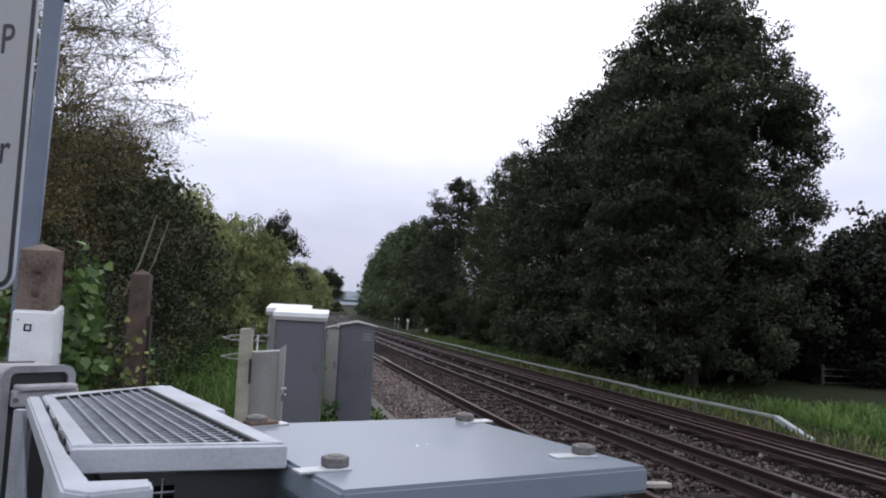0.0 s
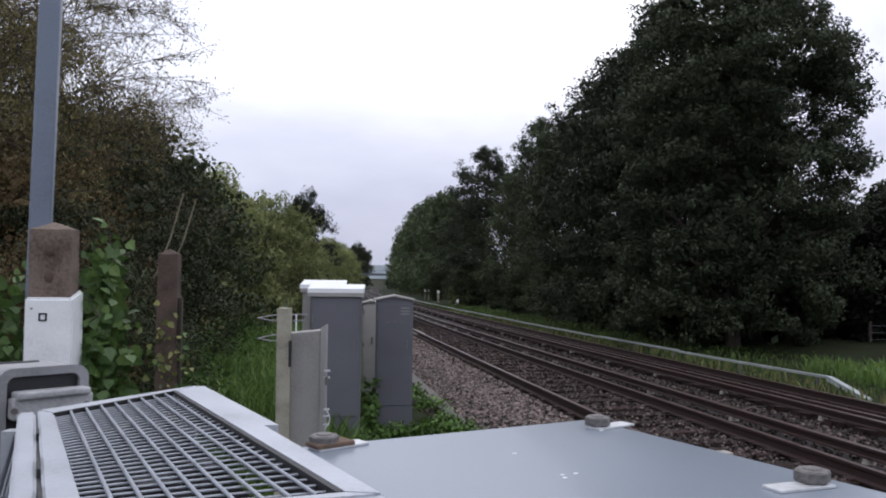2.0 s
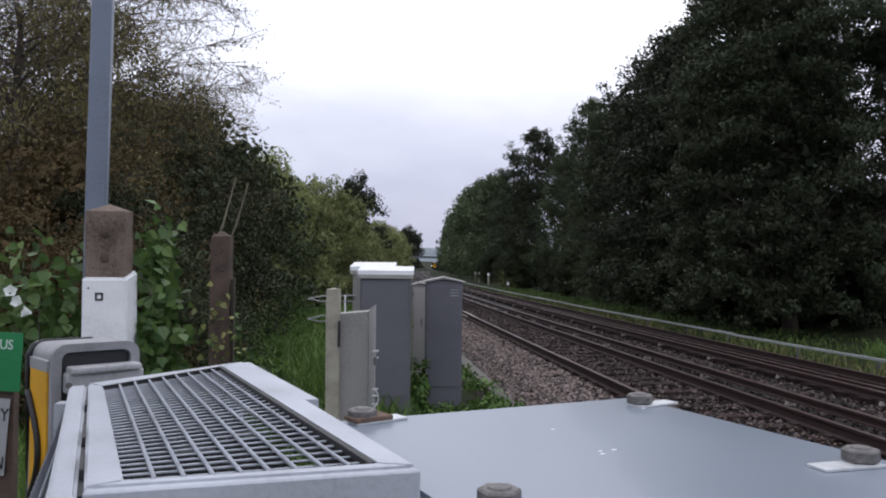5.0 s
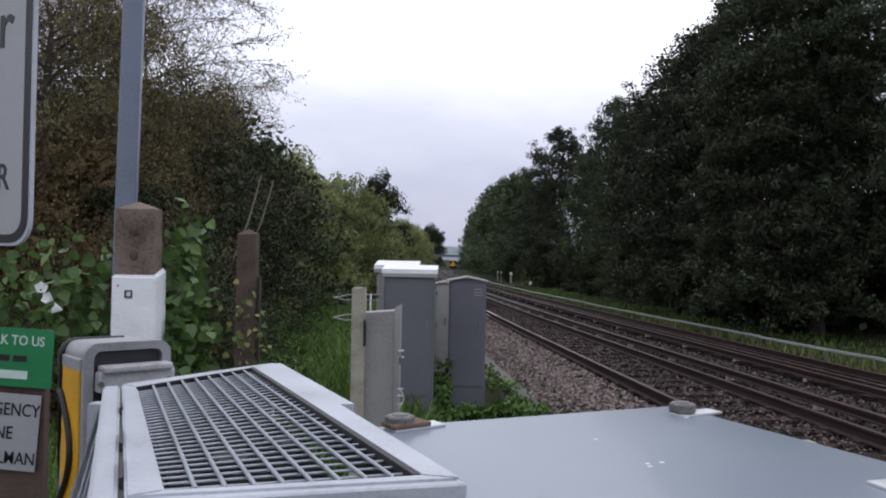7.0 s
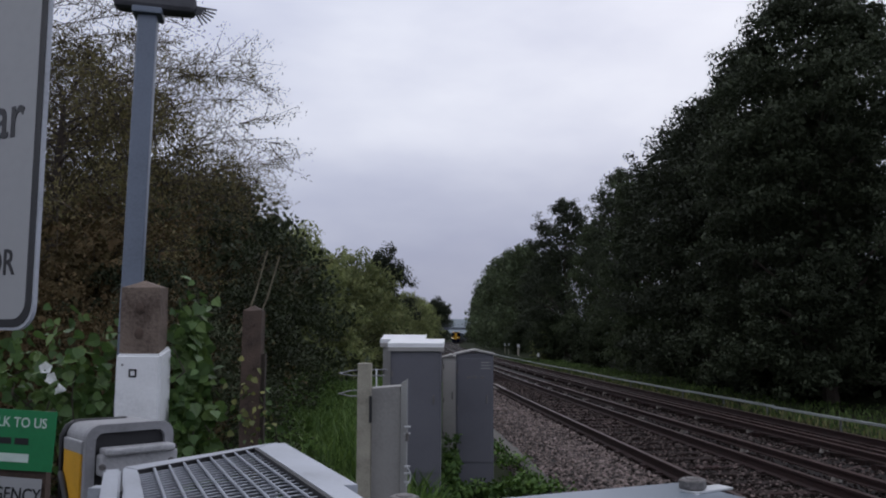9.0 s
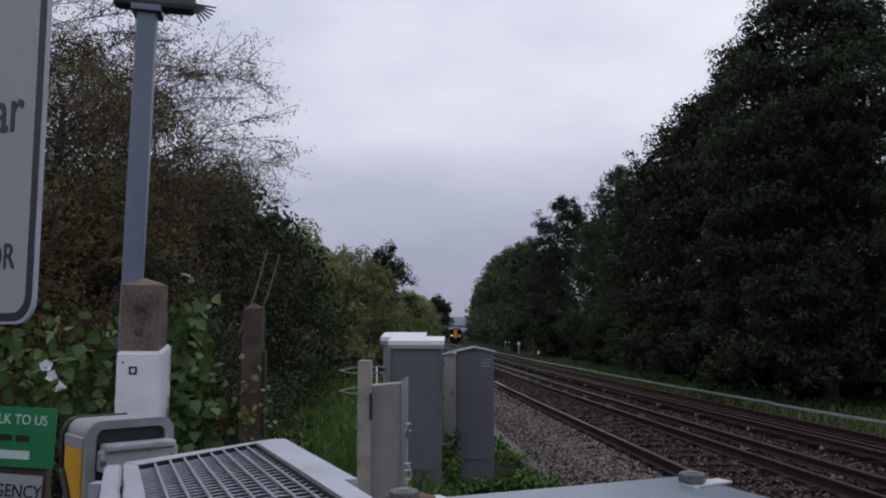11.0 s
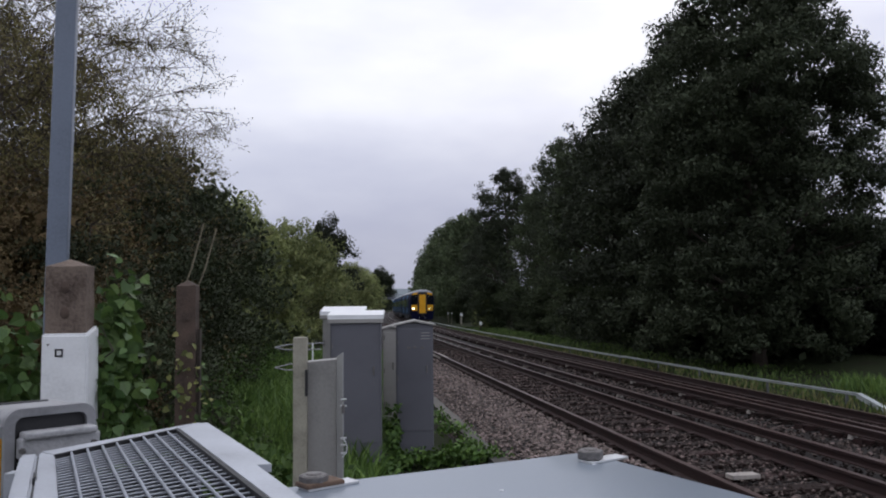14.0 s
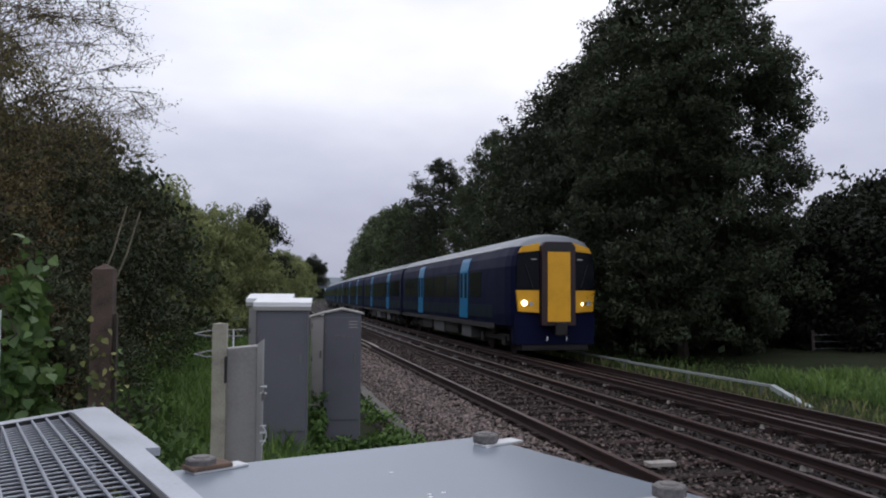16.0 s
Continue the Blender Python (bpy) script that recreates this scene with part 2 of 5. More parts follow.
LAMP_LENS = mat("lamp_lens", (0.45, 0.44, 0.40), 0.15, 0.4, 0.2, 30, 90, 0.0)
BRIDGE = mat("bridge_steel", (0.10, 0.11, 0.13), 0.8, 0, 0.2, 1, 10, 0.0)
PATHGREY = mat("trough_concrete", (0.085, 0.080, 0.070), 0.9, 0, 0.35, 6, 50, 0.3, obj=True)


# ---------------------------------------------------------------- mesh helpers
def box_into(bm, cx, cy, cz, sx, sy, sz, m=None, bevel=0.0):
    r = bmesh.ops.create_cube(bm, size=1.0)
    vs = r["verts"]
    bmesh.ops.scale(bm, vec=(sx, sy, sz), verts=vs)
    if bevel:
        es = {e for v in vs for e in v.link_edges}
        rb = bmesh.ops.bevel(bm, geom=list(es), offset=bevel, segments=2, profile=0.5, affect="EDGES")
        vs = list({v for f in rb["faces"] for v in f.verts} | {v for v in vs if v.is_valid})
    mm = Matrix.Translation((cx, cy, cz))
    if m is not None:
        mm = m @ mm
    bmesh.ops.transform(bm, matrix=mm, verts=vs)
    return vs


def tube_into(bm, a, b, r0, r1=None, n=12, caps=True):
    a, b = Vector(a), Vector(b)
    d = b - a
    q = d.to_track_quat("Z", "Y").to_matrix().to_4x4()
    r = bmesh.ops.create_cone(bm, cap_ends=caps, segments=n, radius1=r0, radius2=r0 if r1 is None else r1, depth=d.length)
    bmesh.ops.transform(bm, matrix=Matrix.Translation((a + b) / 2) @ q, verts=r["verts"])
    return r["verts"]


def hose_into(bm, pts, r, n=8):
    """One bent round bar through a row of points."""
    rings = []
    for i, p in enumerate(pts):
        d = (pts[min(len(pts) - 1, i + 1)] - pts[max(0, i - 1)]).normalized()
        q = d.to_track_quat("Z", "Y").to_matrix()
        rings.append([bm.verts.new(p + q @ Vector((r * math.cos(6.2832 * k / n), r * math.sin(6.2832 * k / n), 0))) for k in range(n)])
    for a, b in zip(rings, rings[1:]):
        k = min(range(n), key=lambda j: (b[j].co - a[0].co).length)
        b = b[k:] + b[:k]
        for j in range(n):
            bm.faces.new((a[j], a[(j + 1) % n], b[(j + 1) % n], b[j]))
    bm.faces.new(rings[0][::-1])
    bm.faces.new(rings[-1])
    bmesh.ops.recalc_face_normals(bm, faces=bm.faces)


def prism_into(bm, pts, z0, z1):
    """An upright prism over a plan outline."""
    lo = [bm.verts.new((x, y, z0)) for x, y in pts]
    hi = [bm.verts.new((x, y, z1)) for x, y in pts]
    n = len(pts)
    bm.faces.new(hi)
    bm.faces.new(lo[::-1])
    for i in range(n):
        bm.faces.new((lo[i], lo[(i + 1) % n], hi[(i + 1) % n], hi[i]))
    bmesh.ops.recalc_face_normals(bm, faces=bm.faces)


def sweep_into(bm, profile, line, close=True):
    """Carry a cross-section (offset across, height) along points of the plan."""
    rows = []
    for i, (x, y, z) in enumerate(line):
        x0, y0, _ = line[max(0, i - 1)]
        x1, y1, _ = line[min(len(line) - 1, i + 1)]
        t = Vector((x1 - x0, y1 - y0)).normalized()
        nx, ny = t.y, -t.x
        rows.append([bm.verts.new((x + nx * u, y + ny * u, z + w)) for u, w in profile])
    n = len(profile)
    for a, b in zip(rows, rows[1:]):
        for k in range(n if close else n - 1):
            bm.faces.new((a[k], a[(k + 1) % n], b[(k + 1) % n], b[k]))
    if close:
        bm.faces.new(rows[0])
        bm.faces.new(rows[-1][::-1])
    bmesh.ops.recalc_face_normals(bm, faces=bm.faces)


def mesh_ob(name, bm, material, smooth=False):
    me = bpy.data.meshes.new(name)
    bm.to_mesh(me)
    bm.free()
    for m in material if isinstance(material, (list, tuple)) else [material]:
        me.materials.append(m)
    if smooth:
        for p in me.polygons:
            p.use_smooth = True
    return new(name, me)


def part(name, bm, material, parent, label="", smooth=False, kind=""):
    ob = mesh_ob(name, bm, material, smooth)
    ob.parent = parent
    return tagged(ob, label, kind=kind)


def share(name, me, parent, m):
    ob = new(name, me)
    ob.parent = parent
    ob.matrix_basis = m
    return ob


def raw(name, verts, faces, material):
    me = bpy.data.meshes.new(name)
    me.from_pydata(verts.tolist() if hasattr(verts, "tolist") else verts, [], faces.tolist() if hasattr(faces, "tolist") else faces)
    me.materials.append(material)
    me.update()
    return me


def thing(name, label, category, group="", kind="", m=None):
    ob = new(name)
    ob.empty_display_size = 0.2
    tagged(ob, label, category, group, kind)
    if m is not None:
        ob.matrix_world = m
    return ob


# ---------------------------------------------------------------- the line of the railway
KNOT_Y = np.array([0, 14, 22, 40, 56, 72, 105, 140, 200, 280, 340.0])
KNOT_X = np.array([8.72, 7.43, 6.77, 5.36, 4.26, 3.30, 1.65, 0.39, -0.67, -0.13, 1.62])
POLY = np.polyfit(KNOT_Y / 100, KNOT_X, 5)


def far_x(y):
    """Centre of the far track; straight on beyond both ends."""
    if y < 0:
        return float(np.polyval(POLY, 0) - 0.083 * y)
    if y > 320:
        s = (np.polyval(POLY, 3.2) - np.polyval(POLY, 3.1)) / 10
        return float(np.polyval(POLY, 3.2) + s * (y - 320))
    return float(np.polyval(POLY, y / 100))


def fall(y):
    """The line drops gently away from the crossing."""
    return 0.0076 * min(max(0.0, y - 6), 420)


def line_at(off, y0, y1, step, z=0.0):
    pts = []
    y = y0
    while y <= y1 + 1e-6:
        d = (far_x(y + 1) - far_x(y - 1)) / 2
        n = Vector((1, -d)).normalized()
        pts.append((far_x(y) + n.x * off, y + n.y * off, z - fall(y)))
        y += step if y < 80 else step * 4
    return pts

# ---------------------------------------------------------------- ground, bed and hill
def build_ground():
    """One sheet to the horizon, fine near the line, with the shallow cess beside the bed."""
    xs = np.concatenate([np.linspace(-1500, -40, 8), np.linspace(-30, 30, 61), np.linspace(40, 1500, 8)])
    ys = np.concatenate([np.linspace(-300, -10, 5), np.linspace(-5, 80, 86), np.linspace(90, 360, 28), np.linspace(450, 2500, 6)])
    verts, faces = [], []
    for y in ys:
        for x in xs:
            z = -0.27 + 0.05 * noise.noise((x * 0.35, y * 0.35, 0.0)) + 0.03 * noise.noise((x * 1.3, y * 1.3, 4.0))
            if -5 < y < 330:
                d = x - far_x(y)
                if -6.6 < d < 1.3:
                    z = -0.46
                elif d > 4.5:
                    z += min(0.35, (d - 4.5) * 0.12)
            verts.append((x, y, z - fall(y)))
    w = len(xs)
    for j in range(len(ys) - 1):
        for i in range(w - 1):
            a = j * w + i
            faces.append((a, a + 1, a + w + 1, a + w))
    ob = new("ground", raw("ground", verts, faces, GROUND))
    tagged(ob, "rough grassy ground beside the railway line", "ground", kind="structure")
    bm = bmesh.new()
    sweep_into(bm, [(-6.6, -0.42), (-5.75, -0.185), (-4.95, -0.215), (-2.85, -0.215), (-0.95, -0.215), (0.75, -0.345), (1.15, -0.365), (1.7, -0.50)], line_at(0, -14, 330, 2.0))
    ob = mesh_ob("ballast_bed", bm, BALLAST_DARK)
    tagged(ob, "grey-brown stone ballast bed under two tracks", "ballast", kind="structure")
    # far hill beyond the bridge, with the haze mixed into its blue-grey
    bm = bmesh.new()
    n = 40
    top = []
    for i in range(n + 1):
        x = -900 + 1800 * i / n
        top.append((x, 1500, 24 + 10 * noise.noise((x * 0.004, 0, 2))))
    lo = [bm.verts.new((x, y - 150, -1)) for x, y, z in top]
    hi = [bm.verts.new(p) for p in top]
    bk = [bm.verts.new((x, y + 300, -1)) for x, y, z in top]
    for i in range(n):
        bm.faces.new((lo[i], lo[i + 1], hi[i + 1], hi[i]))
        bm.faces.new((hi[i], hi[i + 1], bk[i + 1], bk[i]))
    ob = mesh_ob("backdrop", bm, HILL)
    tagged(ob, "distant wooded hill tinted blue-grey for haze", "hill", kind="structure")


build_ground()


def stones(name, count, box, seed, size, material, keep):
    """Broken stones over the bed: squashed five-sided lumps, lying at random."""
    rng = np.random.default_rng(seed)
    x0, x1, y0, y1 = box
    verts, faces = [], []
    base = np.array([(0, 0, 1), (0.9, 0.1, 0.1), (0.1, 1, 0.0), (-0.95, 0.2, 0.15), (-0.2, -0.9, -0.1), (0.6, -0.6, -0.2), (0, 0, -0.8)], float)
    tri = [(0, 1, 2), (0, 2, 3), (0, 3, 4), (0, 4, 5), (0, 5, 1), (6, 2, 1), (6, 3, 2), (6, 4, 3), (6, 5, 4), (6, 1, 5)]
    made = 0
    while made < count:
        y = y0 + (y1 - y0) * rng.random() ** 1.4
        d = x0 + (x1 - x0) * rng.random()
        z = keep(d)
        if z is None:
            continue
        p = base * rng.uniform(0.6, 1.25, (7, 1)) * np.array([rng.uniform(0.7, 1.3), rng.uniform(0.7, 1.2), rng.uniform(0.45, 0.9)]) * size * rng.uniform(0.6, 1.35)
        a, b = rng.uniform(0, 6.28), rng.uniform(-0.5, 0.5)
        ca, sa, cb, sb = math.cos(a), math.sin(a), math.cos(b), math.sin(b)
        p = p @ np.array([[ca, sa, 0], [-sa, ca, 0], [0, 0, 1]]) @ np.array([[1, 0, 0], [0, cb, sb], [0, -sb, cb]])
        c = np.array([far_x(y) + d, y, z - fall(y) + rng.uniform(-0.01, 0.02)])
        k = len(verts)
        verts.extend((p + c).tolist())
        faces.extend([(i + k, j + k, l + k) for i, j, l in tri])
        made += 1
    ob = new(name, raw(name, verts, faces, material))
    return ob


def bed_height(d):
    if d < -5.75:
        return -0.42 + (d + 6.6) / 0.85 * 0.25 + 0.01 if d > -6.6 else None
    if d < -4.95:
        return -0.160 - (d + 5.75) * 0.018
    if d < -0.9:
        return -0.174
    if d < 1.2:
        return -0.174 - (d + 0.9) * 0.080
    return None


tagged(stones("ballast_stones", 17000, (-6.6, -4.8, 6.0, 32.0), 3, 0.032, STONE, bed_height), "loose grey and pinkish broken ballast stones", "ballast", kind="stuff")
tagged(stones("track_ballast", 17000, (-5.1, 1.7, 6.0, 36.0), 4, 0.031, STONE_DARK, bed_height), "dark oily ballast stones between the rails", "ballast", kind="stuff")
def loose_height(d):
    return bed_height(d) if -4.5 < d < -3.25 or -2.4 < d < -1.3 or (-0.4 < d < 0.4 and int(d * 37) % 2) else None


tagged(stones("worn_ballast", 8200, (-4.6, 0.5, 6.0, 36.0), 6, 0.030, STONE_MID, loose_height), "paler loose stones among dark ballast", "ballast", kind="stuff")

# ---------------------------------------------------------------- the two tracks
RAIL = [(-0.07, -0.155), (0.07, -0.155), (0.07, -0.14), (0.012, -0.125), (0.012, -0.04), (0.036, -0.03), (0.036, 0.0), (-0.036, 0.0), (-0.036, -0.03), (-0.012, -0.04), (-0.012, -0.125), (-0.07, -0.14)]
THIRD = [(x, z - 0.045) for x, z in [(-0.06, -0.03), (0.06, -0.03), (0.06, -0.015), (0.02, -0.005), (0.02, 0.05), (0.045, 0.06), (0.045, 0.088), (-0.045, 0.088), (-0.045, 0.06), (-0.02, 0.05), (-0.02, -0.005), (-0.06, -0.015)]]


def rail_part(name, profile, off, parent, label, drop=0.0, y0=-12):
    bm = bmesh.new()
    sweep_into(bm, profile, line_at(off, y0, 330, 2.0, -drop))
    for f in bm.faces:
        if f.normal.z > 0.9 and f.calc_center_median().z > -0.005 - drop - fall(f.calc_center_median().y) - 0.004:
            f.material_index = 1
    return part(name, bm, [RAIL_RUST, RAIL_TOP], parent, label)


def railway_track(off, third, label, cant=0.0, y3=-12):
    """cant: how much lower the far rail lies than the near one."""
    t = thing("railway_track", label, "railway track", "two parallel tracks")
    for s in (-0.7525, 0.7525):
        rail_part("rail", RAIL, off + s, t, "rusty brown steel rail with worn head", cant if s > 0 else 0.0)
    rail_part("conductor_rail", THIRD, off + third, t, "raised rusty conductor rail", 0.0, y3)
    bm = bmesh.new()
    box_into(bm, 0, 0, 0, 2.5, 0.25, 0.14, bevel=0.012)
    me = mesh_ob("sleeper", bm, SLEEPER)
    first = me
    bm = bmesh.new()
    box_into(bm, 0, 0, 0.080, 0.30, 0.14, 0.035, bevel=0.008)
    ch = mesh_ob("rail_chair", bm, RAIL_RUST)
    bm = bmesh.new()
    tube_into(bm, (0, 0, 0.06), (0, 0, 0.135), 0.075, 0.05, 10)
    pot = mesh_ob("insulator", bm, mat("insulator_pot", (0.30, 0.27, 0.24), 0.6, 0, 0.3, 9, 50, 0.1))
    k = 0
    y = 3.0
    rng = random.Random(5 + int(off * 10))
    while y < 95:
        d = (far_x(y + 1) - far_x(y - 1)) / 2
        m = pose(far_x(y) + off, y + rng.uniform(-0.02, 0.02), -0.232 - fall(y) - cant / 2 + rng.uniform(-0.004, 0.004), -0.43, math.degrees(math.atan(cant / 1.505)), math.degrees(math.atan(-d)) + rng.uniform(-0.6, 0.6))
        for src, nm, dx in ((first, "sleeper", 0), (ch, "rail_chair", -0.7525), (ch, "rail_chair", 0.7525)):
            if k == 0 and dx <= 0:
                src.parent, src.matrix_basis = t, m @ pose(dx, 0, 0)
            else:
                share(nm, src.data, t, m @ pose(dx, 0, 0))
        if k % 4 == 0:
            mp = pose(far_x(y) + off + third, y, -0.205 - fall(y))
            if k == 0:
                pot.parent, pot.matrix_basis = t, mp
            else:
                share("insulator", pot.data, t, mp)
        k += 1
        y += 0.7
    return t


railway_track(-3.87, 0.7525 + 0.56, "near track with rusty rails on weathered sleepers")
railway_track(0.0, -0.7525 - 0.46, "far track with rusty rails and conductor rail", 0.135)


def cable_trunking():
    """Raised galvanised trunking on short posts, dropping to the ground at its near end."""
    t = thing("cable_trunking", "long galvanised cable trunking on short posts beside the far track", "cable trunking")
    def side(y):
        return far_x(y) + 1.33 + 0.36 * math.exp(-(y - 15.6) / 5)
    ys = [15.6 + 6 * i for i in range(16)]
    for a, b in zip(ys, ys[1:]):
        bm = bmesh.new()
        z = -0.02 + 0.02 * noise.noise((a, 0, 0))
        line = [(side(y), y, z - fall(y)) for y in (a, (a + b) / 2, b - 0.03)]
        sweep_into(bm, [(-0.03, -0.005), (0.03, -0.005), (0.03, 0.035), (0.04, 0.035), (0.04, 0.045), (-0.04, 0.045), (-0.04, 0.035), (-0.03, 0.035)], line)
        part("trunking_length", bm, TRUNKING, t)
        for y in (a + 0.3, (a + b) / 2):
            bm = bmesh.new()
            box_into(bm, side(y), y, -0.20 - fall(y), 0.04, 0.04, 0.35)
            part("post", bm, STEEL_POST, t)
    bm = bmesh.new()
    a, b = Vector((side(15.6), 15.57, -0.02 - fall(15.6))), Vector((side(15.6) - 0.02, 14.2, -0.29 - fall(14.2)))
    m = Matrix.Translation((a + b) / 2) @ (b - a).to_track_quat("Y", "Z").to_matrix().to_4x4()
    box_into(bm, 0, 0, -0.01, 0.09, (b - a).length, 0.09, m)
    box_into(bm, 0, 0, 0.041, 0.115, (b - a).length, 0.012, m)
    part("sloping_end", bm, TRUNKING, t, "sloping galvanised end of the trunking")


cable_trunking()


def cable_trough():
    """A row of concrete trough lids along the near edge of the ballast."""
    t = thing("cable_trough", "grey concrete cable trough lids beside the ballast", "cable trough")
    bm = bmesh.new()
    box_into(bm, 0, 0, 0, 0.22, 0.96, 0.08, bevel=0.008)
    src = mesh_ob("trough_lid", bm, PATHGREY)
    rng = random.Random(8)
    for k in range(26):
        y = 8.5 + k * 1.0
        m = pose(far_x(y) - 6.45 + 0.02 * rng.random(), y, -0.250 - fall(y) + 0.01 * rng.random(), rng.uniform(-1, 1), rng.uniform(-1.5, 1.5), 4.5 + rng.uniform(-1, 1))
        if k == 0:
            src.parent, src.matrix_basis = t, m
        else:
            share("trough_lid", src.data, t, m)


cable_trough()


# ---------------------------------------------------------------- trees and plants
def leaf_cloud(centres, spread, per, size, rng, long=1.6, droop=0.0):
    """Small rhombic leaves scattered round clump centres."""
    n = len(centres) * per
    c = np.repeat(np.asarray(centres, float), per, axis=0)
    s = np.repeat(np.asarray(spread, float), per)[:, None]
    g = rng.normal(0, 1, (n, 3))
    g /= np.maximum(1.0, np.linalg.norm(g, axis=1, keepdims=True) / 1.9)
    p = c + g * s * np.array([1, 1, 0.75])
    u = rng.normal(0, 1, (n, 3))
    u[:, 2] -= droop
    u /= np.linalg.norm(u, axis=1, keepdims=True)
    w = np.cross(u, rng.normal(0, 1, (n, 3)))
    w /= np.linalg.norm(w, axis=1, keepdims=True) + 1e-9
    k = (size * rng.uniform(0.6, 1.4, (n, 1)))
    a, b = u * k * long / 2, w * k / 2
    v = np.stack([p - a, p + b - a * 0.1, p + a, p - b - a * 0.1], axis=1).reshape(-1, 3)
    f = np.arange(n * 4).reshape(-1, 4)
    # the light rolls over each clump: leaves face out of it and a little upwards
    face = np.cross(b, a)
    out = g * np.array([1, 1, 1.2]) + np.array([0, 0, 0.55]) + rng.normal(0, 0.35, (n, 3))
    turned = (face * out).sum(1) < 0
    f[turned] = f[turned][:, ::-1]
    out /= np.linalg.norm(out, axis=1, keepdims=True) + 1e-9
    return v, f, np.repeat(out, 4, axis=0)


def foliage(name, v, f, normals, material):
    """One mesh of leaves that carry the normals of their clumps."""
    me = raw(name, v, f, material)
    me.polygons.foreach_set("use_smooth", np.ones(len(me.polygons), dtype=bool))
    me.normals_split_custom_set_from_vertices(normals.tolist())
    return me


def limbs_into(bm, base, height, targets, r0, rng):
    """A tapered trunk with limbs that reach the given places."""
    p = [Vector(base)]
    n = 7
    for i in range(1, n + 1):
        f = i / n
        p.append(Vector((base[0] + rng.normal(0, 0.12) * f * height * 0.12, base[1] + rng.normal(0, 0.12) * f * height * 0.12, base[2] + height * 0.9 * f)))
    for i in range(n):
        tube_into(bm, p[i], p[i + 1], r0 * (1 - i / n * 0.9), r0 * (1 - (i + 1) / n * 0.9), 7, False)
    for tg in targets:
        tg = Vector(tg)
        z = max(base[2] + 0.12 * height, tg.z - 0.35 * math.hypot(tg.x - base[0], tg.y - base[1]) - 0.1 * height)
        f = min(0.95, (z - base[2]) / (height * 0.9))
        k = int(f * n)
        s = p[k].lerp(p[min(n, k + 1)], f * n - k)
        mid = s.lerp(tg, 0.5) + Vector((0, 0, 0.06 * height * rng.uniform(-0.3, 1)))
        rr = max(0.02, r0 * 0.38 * (1 - f * 0.7))
        tube_into(bm, s, mid, rr, rr * 0.65, 5, False)
        tube_into(bm, mid, tg, rr * 0.65, rr * 0.2, 5, False)


def tree(seed, height, radius, outline, clumps, per, leaf, spread, material, label, core=0.5, low=0.04, droop=0.0, long=1.6, category="tree", limbs=40, name="tree", inner=160, lobe=1.0):
    """outline(f): crown radius as a share, at the height f of 0 to 1."""
    rng = np.random.default_rng(seed)
    pts, spr = [], []
    lobes = [(rng.uniform(0, 6.28), rng.uniform(0.15, 0.95), rng.uniform(-0.22, 0.25) * lobe) for _ in range(9)]
    boughs = []
    for i in range(clumps // 6):
        f = low + (1 - low) * rng.random() ** 0.85
        a = rng.uniform(0, 6.28)
        bump = 1.0
        for la, lf, lk in lobes:
            d = math.cos(a - la)
            if d > 0.3:
                bump += lk * d * math.exp(-((f - lf) / 0.12) ** 2)
        r = radius * outline(f) * bump * (core + (1 - core) * rng.random() ** 0.4)
        b = np.array((r * math.cos(a), r * math.sin(a), f * height))
        boughs.append(tuple(b))
        k = rng.uniform(0.7, 1.3) * spread * 1.5
        for _ in range(6):
            g = rng.normal(0, 1, 3) * np.array((k, k, k * 0.45))
            pts.append(tuple(b + g - np.array((0, 0, 0.12 * (g[0] ** 2 + g[1] ** 2)))))
            spr.append(spread * rng.uniform(0.45, 1.0))
    root = thing(name, label, category)
    bm = bmesh.new()
    limbs_into(bm, (0, 0, -0.3), height * 0.93, boughs[:limbs], 0.020 * height, rng)
    part("trunk", bm, BARK, root, "dark bark trunk with limbs")
    v, f, nm = leaf_cloud(pts, spr, per, leaf, rng, long, droop)
    if inner:
        c = [(0.42 * radius * outline(h) * math.cos(q) * w, 0.42 * radius * outline(h) * math.sin(q) * w, h * height) for h, q, w in zip(rng.uniform(0.05, 0.85, inner), rng.uniform(0, 6.28, inner), rng.uniform(0, 1, inner))]
        v2, f2, n2 = leaf_cloud(c, [0.5] * inner, 14, 0.19, rng)
        v, f, nm = np.concatenate([v, v2]), np.concatenate([f, f2 + len(v)]), np.concatenate([nm, n2])
    ob = new("crown", foliage("crown", v, f, nm, material))
    ob.parent = root
    TALL[root.name] = height
    return root


def oval(f):
    return max(0.08, math.sin(min(1.0, (f * 0.93 + 0.07)) ** 0.75 * math.pi) ** 0.6)


def dome(f):
    return max(0.1, (1 - f ** 2.6) ** 0.55) * (0.75 + 0.25 * min(1, f * 5))


def spire(f):
    return max(0.06, (1 - f) ** 0.7) * (0.7 + 0.3 * min(1, f * 6))


def upright(f):
    return max(0.1, min(1.0, (1.02 - f) / 0.30) ** 0.6) * (0.85 + 0.15 * min(1, f * 5))


def place(src, x, y, s=1.0, turn=0.0, z=-0.2, sz=None):
    m = pose(x, y, z - fall(y), 0, 0, turn)
    ob = copy_thing(src, m)
    ob.scale = (s, s, (sz or s) + fall(y) / TALL[src.name])
    return ob


TALL = {}


def stand(src, x, y, turn=0.0, sx=1.0, sz=1.0):
    """Put the first of a kind on the ground."""
    src.matrix_basis = pose(x, y, -0.2 - fall(y), 0, 0, turn)
    src.scale = (sx, sx, sz + fall(y) / TALL[src.name])


